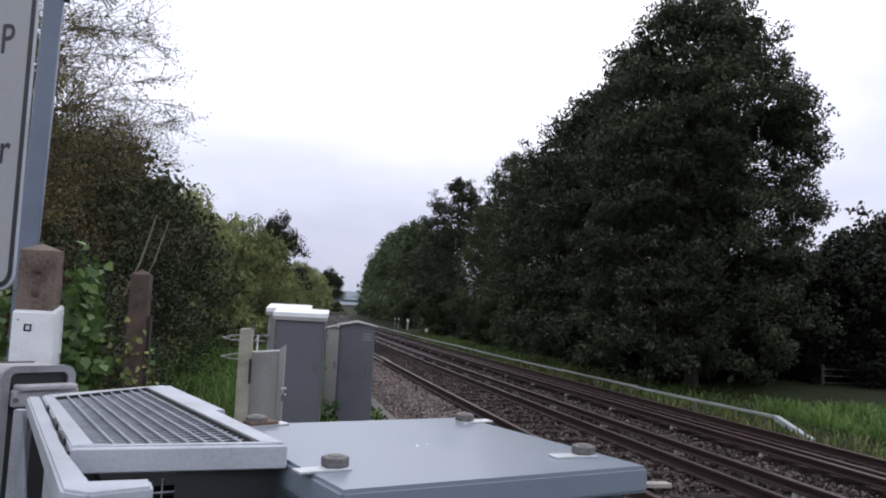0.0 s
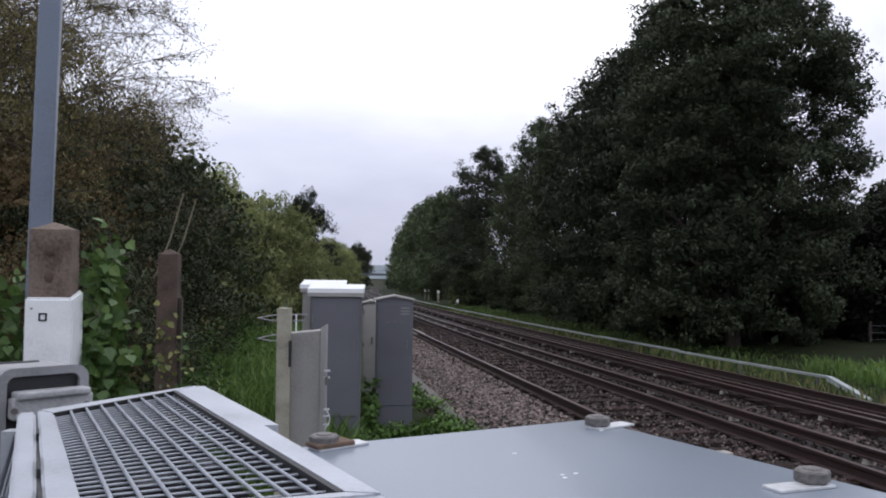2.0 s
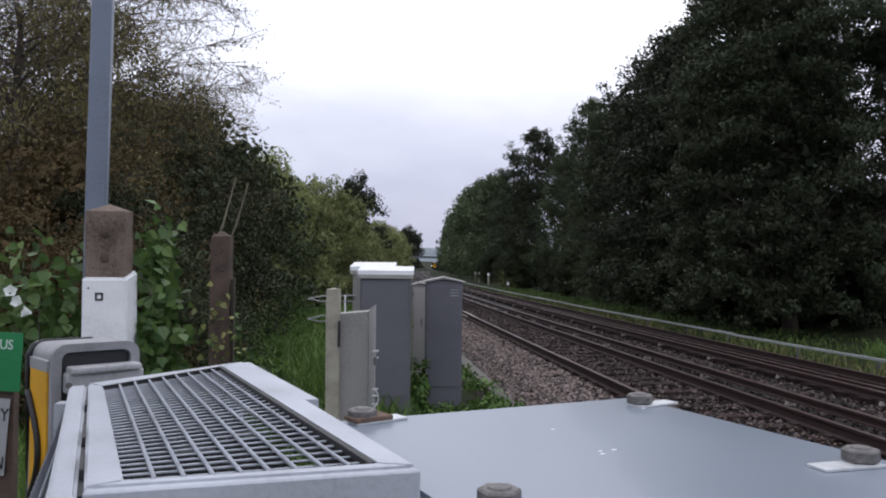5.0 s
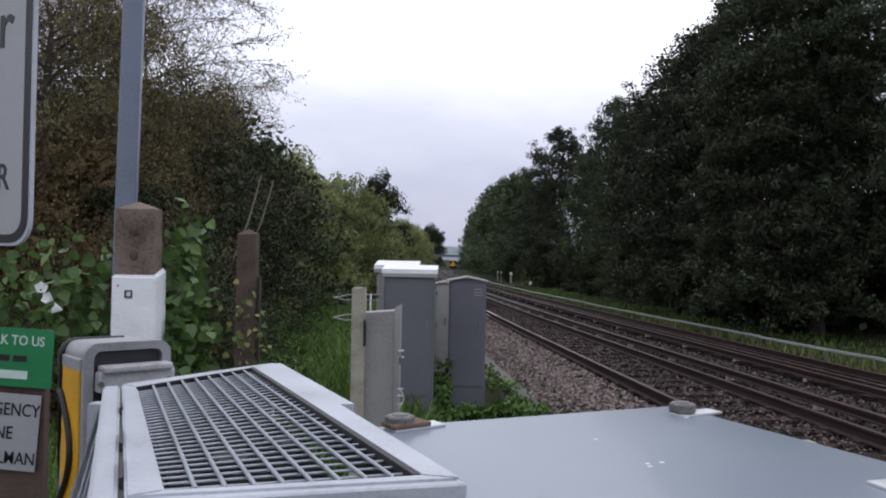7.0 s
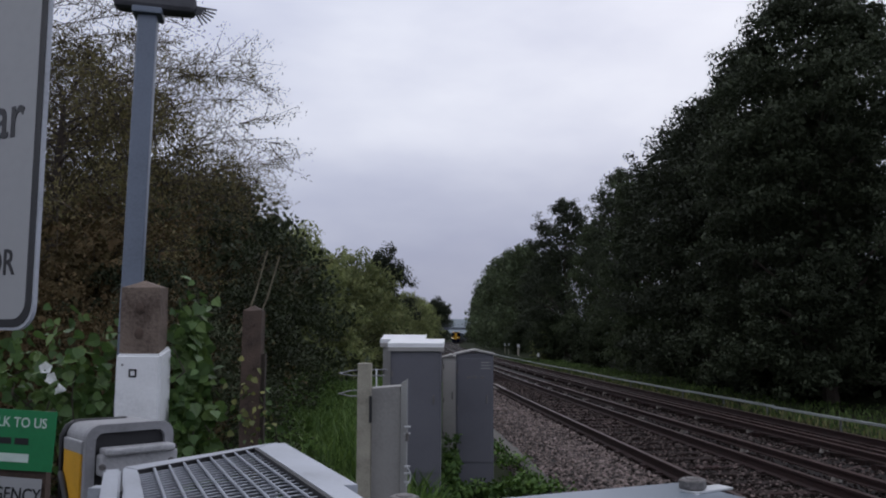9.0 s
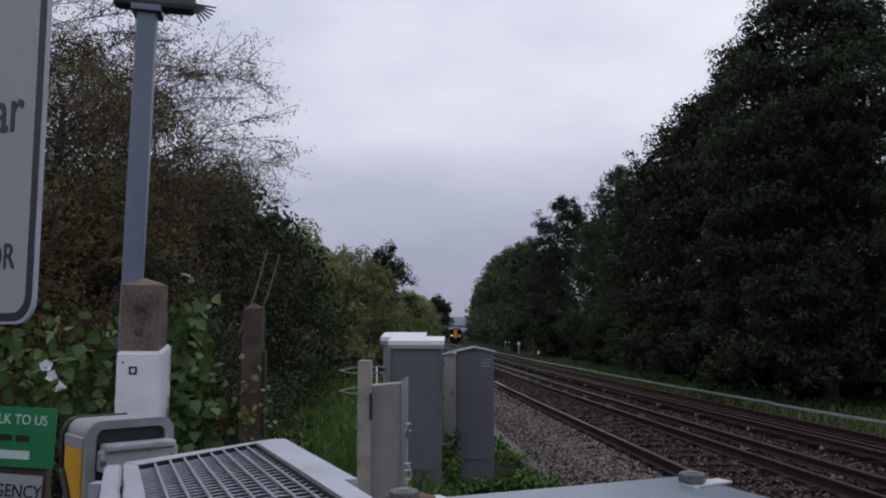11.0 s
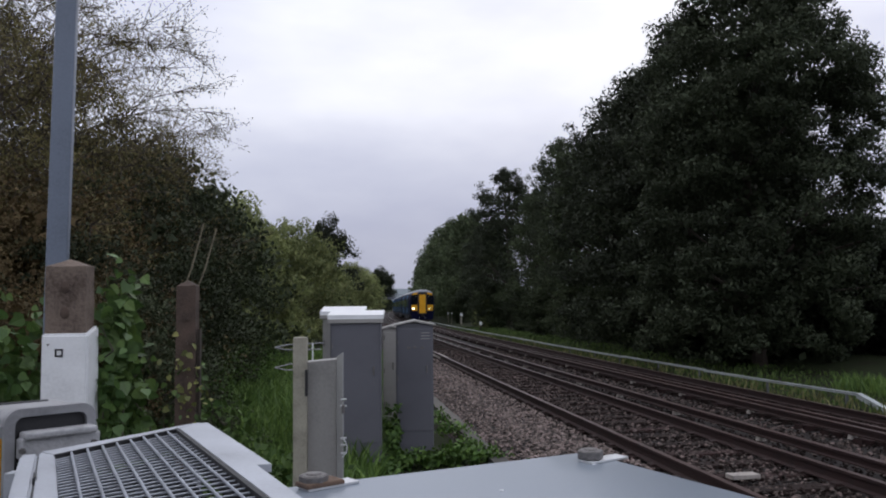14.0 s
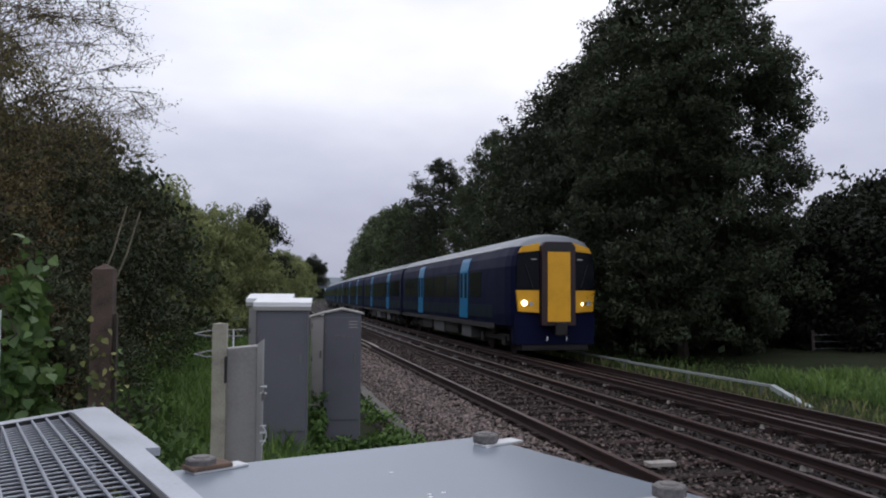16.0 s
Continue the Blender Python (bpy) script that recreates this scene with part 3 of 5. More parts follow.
ALDER = "dark green leafy alder tree in a dense row beside the line"
a1 = tree(23, 13.0, 3.6, upright, 1740, 110, 0.066, 0.27, LEAF_DARK, "tall dark green alder with a broad ragged crown", core=0.40, inner=240, lobe=0.7)
a2 = tree(12, 13.0, 3.5, oval, 630, 58, 0.096, 0.34, LEAF_DARK, ALDER, core=0.5, inner=120)
a3 = tree(13, 13.0, 3.4, spire, 600, 58, 0.096, 0.34, LEAF_MID, ALDER, core=0.5, inner=120)
b1 = tree(14, 6.0, 3.4, dome, 330, 44, 0.085, 0.36, LEAF_PALE, "pale green willow bush with a soft rounded crown", core=0.6, category="bush", name="willow_bush", long=3.0, droop=0.8)
b2 = tree(15, 5.0, 2.6, dome, 264, 40, 0.085, 0.32, LEAF_MID, "dark hedgerow bush reaching to the grass", core=0.55, category="bush", name="hedge_bush")
b3 = tree(16, 9.0, 2.6, oval, 264, 44, 0.14, 0.36, LEAF_DARK, "dark dense tree standing above the hedgerow", core=0.5)
hd = tree(20, 5.5, 3.0, dome, 330, 84, 0.058, 0.34, LEAF_HEDGE, "dark fine-leaved hawthorn at the end of the hedge", core=0.5, inner=90, category="bush", name="hawthorn")
b4 = tree(17, 5.0, 2.6, dome, 330, 76, 0.040, 0.34, LEAF_BROWN, "browning hedgerow thicket behind the posts", core=0.5, category="bush", name="thicket")
# for the far end of the row, with the haze in its leaf colour
a4 = tree(19, 13.0, 3.6, dome, 360, 26, 0.22, 0.50, LEAF_FAR, "distant tree of the row with leaves paled for haze", core=0.5)
# the deep shade beyond the verge is put into this leaf colour
dk = tree(18, 5.5, 3.0, dome, 300, 44, 0.12, 0.38, mat("shade_darkened_leaves", (0.018, 0.023, 0.013), 0.7, 0, 0.4, 0.4, 6, 0, spec=0.15, island=True, obj=True, translucent=0.15), "dense tree beyond the verge with leaves darkened for shade", core=0.5, inner=260)

# the row on the far side of the line
stand(a1, 11.6, 25.6, 220)
rng_row = random.Random(21)
ROW = ((33.0, 1.0), (38.0, 0.97), (43.5, 0.94), (50.0, 0.90), (56.0, 1.0), (63.0, 0.80), (72.0, 1.04), (83.0, 0.80), (93.0, 0.80), (103.0, 0.93))
y = 33.0
k = 0
used = False
while y < 330:
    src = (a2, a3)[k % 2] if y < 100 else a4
    s = ROW[k][1] if k < len(ROW) else rng_row.uniform(0.93, 1.08)
    x = far_x(y) + 0.0076 * y + 6.3 + rng_row.uniform(-0.4, 0.5)
    if k == 0:
        stand(a2, x, y, 77, 1.1)
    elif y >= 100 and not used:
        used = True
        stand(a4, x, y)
    elif k == 1:
        stand(a3, x, y, 200)
    else:
        place(src, x, y, s * (0.72 if k == 4 else 1.0), rng_row.uniform(0, 360), sz=s)
    k += 1
    y = ROW[k][0] if k < len(ROW) else y + (10.0 if y < 140 else 15.0)
# second rank and the lower dark trees beside the big one
for x, yy, s in ((15.5, 33, 0.85), (10.9, 35.5, 0.92)):
    place(a2, x, yy, s, rng_row.uniform(0, 360))
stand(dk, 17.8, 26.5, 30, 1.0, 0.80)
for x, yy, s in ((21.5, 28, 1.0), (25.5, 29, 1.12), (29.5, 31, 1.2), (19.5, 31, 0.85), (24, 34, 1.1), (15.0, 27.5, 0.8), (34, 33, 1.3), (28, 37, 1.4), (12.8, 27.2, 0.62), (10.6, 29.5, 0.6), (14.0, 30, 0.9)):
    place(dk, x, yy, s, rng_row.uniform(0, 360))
for yy in (27, 31, 36, 41, 47, 54, 62, 71, 82, 95):
    place(b2, far_x(yy) + 4.9 + rng_row.uniform(-0.3, 0.5), yy, rng_row.uniform(0.45, 0.75), rng_row.uniform(0, 360))

# the side with the grass
stand(b1, -6.6, 47)
stand(b2, -6.9, 26, 20)
stand(b3, -8.2, 91, 0, 1.05, 1.3)
stand(b4, -5.2, 11.5, 0, 0.75, 0.75)
for x, yy, s in ((-8.6, 40, 1.1), (-7.4, 56, 0.95), (-8.2, 66, 0.9), (-7.5, 78, 0.85), (-8.0, 100, 0.9), (-8.2, 118, 1.15), (-8.6, 138, 1.25), (-9.4, 165, 1.3), (-10, 200, 1.5), (-10.5, 240, 1.7)):
    place(b1, x, yy, s, rng_row.uniform(0, 360))
for x, yy, s in ((-11.0, 420, 2.2), (-8.0, 425, 2.0)):
    place(b3, x, yy, s, rng_row.uniform(0, 360))
for x, yy, s in ((-7.0, 23, 1.2), (-8.8, 27, 1.3), (-8.4, 31, 1.1), (-9.8, 34, 1.3), (-10, 290, 1.3)):
    place(b2, x, yy, s, rng_row.uniform(0, 360))
for x, yy, s in ((-6.7, 13.5, 0.72), (-8.7, 13, 0.8), (-6.6, 17, 0.8), (-9.0, 18, 1.0), (-11, 15, 0.95), (-3.6, 8.8, 0.45), (-5.2, 8.8, 0.52), (-7.5, 9.5, 0.6), (-10, 10, 0.7)):
    place(b4, x, yy, s, rng_row.uniform(0, 360))
stand(hd, -6.0, 15.0, 0, 0.75, 0.75)
for x, yy, s in ((-3.0, 9.2, 0.36), (-4.2, 10.8, 0.5), (-7.9, 20, 1.1), (-5.6, 17.5, 0.8)):
    place(hd, x, yy, s, rng_row.uniform(0, 360))


def feather_tree(seed, x, y, height, label):
    """A thin-crowned tree: arching boughs, fine twigs, narrow leaves along them."""
    rng = np.random.default_rng(seed)
    root = thing("ash_tree", label, "tree", m=pose(x, y, -0.25 - fall(y)))
    bm = bmesh.new()
    top = Vector((0.3, 0, height * 0.75))
    tube_into(bm, (0, 0, 0), top * 0.5, 0.16, 0.11, 9, False)
    tube_into(bm, top * 0.5, top, 0.11, 0.04, 8, False)
    twig = bmesh.new()
    cl = []
    for b in range(46):
        f = rng.uniform(0.22, 1.0)
        a = rng.uniform(0, 6.28)
        s = top * f
        L = height * 0.36 * (1.25 - 0.55 * f) * rng.uniform(0.7, 1.1)
        d = Vector((math.cos(a), math.sin(a), rng.uniform(0.35, 1.0))).normalized()
        p, rr = s.copy(), 0.038 * (1.2 - 0.7 * f)
        for k in range(6):
            q = p + d * (L / 6)
            tube_into(bm, p, q, rr, rr * 0.72, 5, False)
            rr *= 0.72
            d = (d + Vector((rng.normal(0, 0.16), rng.normal(0, 0.16), -0.13))).normalized()
            p = q
            if k >= 1:
                for _ in range(5):
                    td = (d + Vector(rng.normal(0, 0.75, 3))).normalized()
                    tl = rng.uniform(0.5, 1.1)
                    e = p + td * tl
                    tube_into(twig, p, e, 0.009, 0.004, 3, False)
                    for m in range(5):
                        g = p.lerp(e, 0.25 + 0.19 * m)
                        cl.append((g.x, g.y, g.z - 0.03))
    part("trunk", bm, BARK, root, "slim dark trunk with arching boughs")
    part("twig_mass", twig, BARK, root, "fine bare twigs", kind="stuff")
    v, f, nm = leaf_cloud(cl, [0.11] * len(cl), 6, 0.022, rng, 3.4, 0.7)
    ob = new("crown", foliage("crown", v, f, nm, LEAF_ASH))
    ob.parent = root


feather_tree(31, -7.3, 17.0, 10.5, "thin feathery ash tree with sparse yellowing leaves")
feather_tree(32, -8.9, 15.0, 11.0, "thin feathery ash tree with bare twigs")
feather_tree(33, -11.0, 17.5, 12.0, "tall feathery ash tree behind the thicket")
feather_tree(34, -6.6, 12.5, 7.5, "young feathery ash tree with thin leaves")
def sapling(x0, x1, y, h):
    t = thing("bare_sapling", "thin leaning bare sapling stem in front of the dark tree", "sapling", "bare stems")
    bm = bmesh.new()
    p = [Vector((x0 + (x1 - x0) * k / 5 + 0.03 * math.sin(k * 2.1), y, -0.3 + (h + 0.3) * k / 5)) for k in range(6)]
    for k in range(5):
        tube_into(bm, p[k], p[k + 1], 0.026 - 0.003 * k, 0.023 - 0.003 * k, 7, False)
    part("stem", bm, mat("pale_sapling_bark", (0.20, 0.175, 0.12), 0.9, 0, 0.3, 8, 50, 0.2), t)


sapling(-3.95, -2.84, 12.0, 3.0)
sapling(-3.85, -2.70, 12.2, 2.95)
feather_tree(35, -7.6, 21.0, 8.0, "small ash tree leaning out over the grass")


def blades(name, count, area, seed, h, material, label, lean=0.35, z=-0.27, wide=0.012, skip=None):
    rng = np.random.default_rng(seed)
    x0, x1, y0, y1 = area
    n = count
    y = y0 + (y1 - y0) * rng.random(n) ** 1.3
    x = x0 + (x1 - x0) * rng.random(n)
    if skip is not None:
        ok = np.array([not skip(a, b) for a, b in zip(x, y)])
        x, y, n = x[ok], y[ok], int(ok.sum())
    dens = np.array([noise.noise((a * 0.9, b * 0.9, seed)) for a, b in zip(x, y)])
    hh = h * rng.uniform(0.45, 1.1, n) * (1 + 0.7 * dens)
    a = rng.uniform(0, 6.28, n)
    w = wide * rng.uniform(0.7, 1.5, n) * (0.6 + y / 18)
    dx, dy = rng.normal(0, lean, n) * hh, rng.normal(0, lean, n) * hh
    zz = z - 0.0076 * np.clip(y - 6, 0, None)
    p0 = np.stack([x - w * np.cos(a), y - w * np.sin(a), zz], 1)
    p1 = np.stack([x + w * np.cos(a), y + w * np.sin(a), zz], 1)
    m0 = np.stack([x - 0.8 * w * np.cos(a) + dx * 0.35, y - 0.8 * w * np.sin(a) + dy * 0.35, zz + hh * 0.6], 1)
    m1 = np.stack([x + 0.8 * w * np.cos(a) + dx * 0.35, y + 0.8 * w * np.sin(a) + dy * 0.35, zz + hh * 0.6], 1)
    t = np.stack([x + dx, y + dy, zz + hh], 1)
    v = np.stack([p0, p1, m1, m0, t], 1).reshape(-1, 3)
    f = []
    for k in range(n):
        b = k * 5
        f.append((b, b + 1, b + 2, b + 3))
        f.append((b + 3, b + 2, b + 4))
    ob = new(name, raw(name, v, f, material))
    return tagged(ob, label, "grass", kind="stuff")


def on_line(x, y):
    return -6.65 < x - far_x(y) < 1.12


blades("tall_grass", 26000, (-6.0, -0.25, 6.0, 32.0), 41, 0.50, GRASS, "tall green grass beside the equipment cases", skip=on_line)
blades("verge_grass", 26000, (4.0, 17.0, 10.0, 75.0), 42, 0.13, VERGE, "green verge grass below the trees", z=-0.22, skip=on_line)
blades("dry_grass", 6500, (4.0, 10.5, 9.0, 60.0), 43, 0.22, DRYGRASS, "straw-coloured grass along the trunking", z=-0.28, skip=lambda x, y: not 1.0 < x - far_x(y) < 2.3)

# ---------------------------------------------------------------- writing
def text_part(words, size, parent, m, material, name="lettering", align="RIGHT", stretch=1.0, bold=0.008):
    cu = bpy.data.curves.new(name, "FONT")
    cu.body, cu.size, cu.align_x = words, size, align
    cu.extrude, cu.resolution_u, cu.offset = 0.0006, 3, size * bold
    tmp = bpy.data.objects.new(name, cu)
    me = bpy.data.meshes.new_from_object(tmp)
    bpy.data.objects.remove(tmp)
    me.materials.clear()
    me.materials.append(material)
    ob = new(name, me)
    ob.parent = parent
    ob.matrix_basis = m @ Matrix.Diagonal((stretch, 1, 1, 1))
    return ob


def rounded(w, h, r, n=5):
    pts = []
    for cx, cy, a0 in ((w - r, h - r, 0), (r, h - r, 90), (r, r, 180), (w - r, r, 270)):
        for k in range(n + 1):
            a = radians(a0 + 90 * k / n)
            pts.append((cx + r * math.cos(a), cy + r * math.sin(a)))
    return pts


# ---------------------------------------------------------------- pale grey cabinet with four bolts
def foreground_cabinet():
    t = thing("equipment_cabinet", "pale grey painted steel cabinet with a bolted flat lid", "cabinet", m=pose(0.066, 0.785, 0, 0, 0, 24.5))
    bm = bmesh.new()
    box_into(bm, 0.285, 0.2925, 0.62, 0.525, 0.54, 1.80, bevel=0.008)
    part("body", bm, PAINT_GREY, t)
    bm = bmesh.new()
    prism_into(bm, [(0, 0), (0.57, 0), (0.57, 0.585), (0, 0.585)], 1.530, 1.575)
    bmesh.ops.bevel(bm, geom=[e for e in bm.edges], offset=0.006, segments=2, affect="EDGES")
    part("lid", bm, PAINT_GREY, t, "glossy flat steel lid")
    bm = bmesh.new()
    box_into(bm, 0.48, 0.018, 1.505, 0.09, 0.01, 0.022, bevel=0.003)
    part("latch", bm, GUARD, t, "flat steel latch under the lid edge")
    inv = t.matrix_world.inverted()
    for k, (x, y, a, rust) in enumerate(((-0.106, 1.322, 12, 1), (0.331, 1.468, 6, 0), (0.492, 1.100, -8, 0), (0.055, 0.929, 4, 0))):
        p = inv @ Vector((x, y, 1.575))
        m = pose(p.x, p.y, p.z, 0, 0, a)
        bm = bmesh.new()
        tube_into(bm, (0, 0, 0.004), (0, 0, 0.019), 0.022, 0.022, 6)
        bmesh.ops.bevel(bm, geom=[e for e in bm.edges], offset=0.002, segments=1, affect="EDGES")
        tube_into(bm, (0, 0, 0.018), (0, 0, 0.021), 0.013, 0.011, 10)
        b = part("bolt", bm, BOLT, t, "weathered hexagonal steel bolt")
        b.matrix_basis = m
        bm = bmesh.new()
        side = (0.022, 0.024, -0.026, -0.024)[k]
        box_into(bm, side, -0.006, 0.002, 0.085, 0.030, 0.004, bevel=0.001)
        part("washer_plate", bm, WASHER, b, "pale flat washer plate")
        if rust:
            bm = bmesh.new()
            box_into(bm, 0.008, -0.004, 0.0065, 0.062, 0.036, 0.007, bevel=0.002)
            part("spacer", bm, BOLT_RUST, b, "rusty spacer under the bolt")
    rng = random.Random(4)
    for _ in range(5):
        bm = bmesh.new()
        x, y = rng.uniform(0.22, 0.54), rng.uniform(0.25, 0.55)
        r = bmesh.ops.create_icosphere(bm, subdivisions=1, radius=0.003)
        bmesh.ops.scale(bm, vec=(rng.uniform(0.8, 2.2), 1, 0.3), verts=r["verts"])
        bmesh.ops.translate(bm, vec=(x, y, 1.5755), verts=r["verts"])
        part("chip", bm, CAP_WHITE, t, "small pale paint chip")


foreground_cabinet()


# ---------------------------------------------------------------- mesh guard
def bar(bm, a, b, w, z0, z1, side=0.0):
    """A flat bar along a-b in plan; side shifts it across."""
    a, b = Vector(a), Vector(b)
    d = (b - a).normalized()
    n = Vector((d.y, -d.x))
    o = n * side
    h = n * (w / 2)
    prism_into(bm, [tuple(p) for p in (a + o - h, a + o + h, b + o + h, b + o - h)], z0, z1)


def wire_grid(corners, du, dv, r, parent, single=True):
    """Round wires both ways over a four-cornered opening."""
    A, B, C, D = [Vector(c) for c in corners]  # near left, near right, far right, far left
    nu = max(2, int((B - A).length / du))
    nv = max(2, int((C - B).length / dv))
    joined = bmesh.new()
    for k in range(1, nu):
        f = k / nu
        bm = bmesh.new() if single else joined
        lift = Vector((0, 0, r * 1.9)) if single else Vector((0, 0, 0))
        tube_into(bm, A.lerp(B, f) + lift, D.lerp(C, f) + lift, r * (0.92 if single else 1), r * (0.92 if single else 1), 6, False)
        if single:
            part("wire", bm, WIRE, parent, smooth=True)
    up = (B - A).cross(D - A).normalized()
    if up.z < 0:
        up = -up
    for k in range(1, nv):
        f = k / nv
        bm = bmesh.new() if single else joined
        o = up * (0.0 if single else r * 1.6)
        tube_into(bm, A.lerp(D, f) + o, B.lerp(C, f) + o, r * (0.66 if single else 1), r * (0.66 if single else 1), 6, False)
        if single:
            part("wire", bm, WIRE, parent, smooth=True)
    if single:
        joined.free()
    else:
        part("wire_mesh", joined, WIRE, parent, "fine galvanised wire mesh", kind="stuff")


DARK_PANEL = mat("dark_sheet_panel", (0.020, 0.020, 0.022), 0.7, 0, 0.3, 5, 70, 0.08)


def mesh_guard():
    t = thing("mesh_guard", "pale galvanised steel guard with a wire mesh top beside the cabinet", "machine guard", m=pose(0, 0.95, 1.603, -1.4) @ pose(0, -0.95, -1.553))
    TL, TR, BR, BL = (-0.563, 1.544), (-0.444, 1.858), (-0.065, 0.988), (-0.290, 0.913)
    OTL, OTR, OBR, OBL = (-0.602, 1.575), (-0.426, 1.960), (-0.023, 0.978), (-0.316, 0.888)
    z0, z1 = 1.522, 1.553
    for nm, q in (("right_bar", (BR, OBR, OTR, TR)), ("front_bar", (BL, OBL, OBR, BR)), ("left_bar", (TL, OTL, OBL, BL)), ("back_bar", (TL, TR, OTR, OTL))):
        bm = bmesh.new()
        prism_into(bm, q, z0, z1)
        bmesh.ops.bevel(bm, geom=[e for e in bm.edges], offset=0.0025, segments=2, affect="EDGES")
        part("frame_bar", bm, GUARD, t)
    bm = bmesh.new()
    prism_into(bm, [(-0.426, 1.958), (-0.410, 1.968), (-0.183, 1.428), (-0.210, 1.422)], 1.538, 1.5505)
    part("flange", bm, GUARD, t, "narrow flange along the frame")
    bm = bmesh.new()
    prism_into(bm, [OBL, (OBL[0] + 0.004, OBL[1] - 0.012), (OBR[0] + 0.004, OBR[1] - 0.012), OBR], 1.516, 1.551)
    bmesh.ops.bevel(bm, geom=[e for e in bm.edges], offset=0.002, segments=1, affect="EDGES")
    part("front_fascia", bm, GUARD, t)
    wire_grid([(*BL, 1.5465), (*BR, 1.5465), (*TR, 1.5465), (*TL, 1.5465)], 0.0238, 0.030, 0.0025, t)
    # side rail that runs on towards the viewer and turns in
    bm = bmesh.new()
    prism_into(bm, [(-0.632, 1.570), (-0.608, 1.584), (-0.323, 0.890), (-0.222, 0.672), (-0.160, 0.694), (-0.146, 0.648), (-0.205, 0.605), (-0.238, 0.622)], 1.517, 1.549)
    bmesh.ops.bevel(bm, geom=[e for e in bm.edges], offset=0.0035, segments=2, affect="EDGES")
    part("side_rail", bm, GUARD, t, "bent side rail with a rounded end")
    bm = bmesh.new()
    bar(bm, (-0.603, 1.576), (-0.320, 0.889), 0.008, 1.53, 1.5445, 0.0)
    part("hinge_gap", bm, BOX_DARK, t, "dark gap between rail and frame")
    for x, y in ((-0.637, 1.573), (-0.272, 0.624), (-0.426, 1.906), (-0.335, 0.909)):
        bm = bmesh.new()
        box_into(bm, x, y, 0.580, 0.03, 0.03, 1.88)
        part("leg", bm, GUARD, t)
    wire_grid([(-0.272, 0.624, 0.75), (-0.637, 1.573, 0.75), (-0.637, 1.573, 1.515), (-0.272, 0.624, 1.515)], 0.022, 0.022, 0.0016, t, False)
    wire_grid([(-0.321, 0.891, 0.75), (-0.179, 0.960, 0.75), (-0.179, 0.960, 1.50), (-0.321, 0.891, 1.50)], 0.020, 0.020, 0.0013, t, False)
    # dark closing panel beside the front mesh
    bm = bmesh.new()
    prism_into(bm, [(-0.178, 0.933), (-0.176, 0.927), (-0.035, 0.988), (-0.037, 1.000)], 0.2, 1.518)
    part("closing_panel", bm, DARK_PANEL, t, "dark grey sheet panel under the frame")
    # dark strips along the inner edges, coloured as the frame's shaded inner walls
    for p, q, o in ((BR, TR, (-0.007, -0.002)), (TL, TR, (0.002, -0.009))):
        bm = bmesh.new()
        prism_into(bm, [p, q, (q[0] + o[0], q[1] + o[1]), (p[0] + o[0], p[1] + o[1])], 1.512, 1.5535)
        bmesh.ops.recalc_face_normals(bm, faces=bm.faces)
        part("liner", bm, BOX_DARK, t, "dark strip coloured as the shaded inner wall")
    # slots between side rail and frame
    for f0, f1 in ((0.30, 0.36), (0.58, 0.70), (0.80, 0.92)):
        g = lambda f: (-0.605 + 0.285 * f, 1.580 - 0.690 * f)
        bm = bmesh.new()
        bar(bm, g(f0), g(f1), 0.004, 1.53, 1.5545, 0.0)
        part("slot", bm, BOX_DARK, t, "narrow dark slot")
    # housing fills the guard; its black puts the inner shade behind the wires
    m = thing("barrier_machine", "machine housing filling the mesh guard, blackened for the shade inside", "machine")
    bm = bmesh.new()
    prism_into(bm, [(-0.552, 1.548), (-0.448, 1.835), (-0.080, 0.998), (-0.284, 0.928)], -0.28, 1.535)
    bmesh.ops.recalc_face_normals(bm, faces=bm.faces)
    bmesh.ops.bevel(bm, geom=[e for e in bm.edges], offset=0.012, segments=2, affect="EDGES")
    part("housing", bm, mat("machine_shade_black", (0.005, 0.005, 0.006), 0.8, 0, 0.3, 6, 60, 0.1, spec=0.1), m)
    for k in range(3):
        x, y = -0.33 + 0.05 * k, 1.27 + 0.1 * k
        bm = bmesh.new()
        tube_into(bm, (x, y, 1.533), (x, y, 1.545), 0.03, 0.028, 12)
        part("gland", bm, BOX_DARK, m)


mesh_guard()


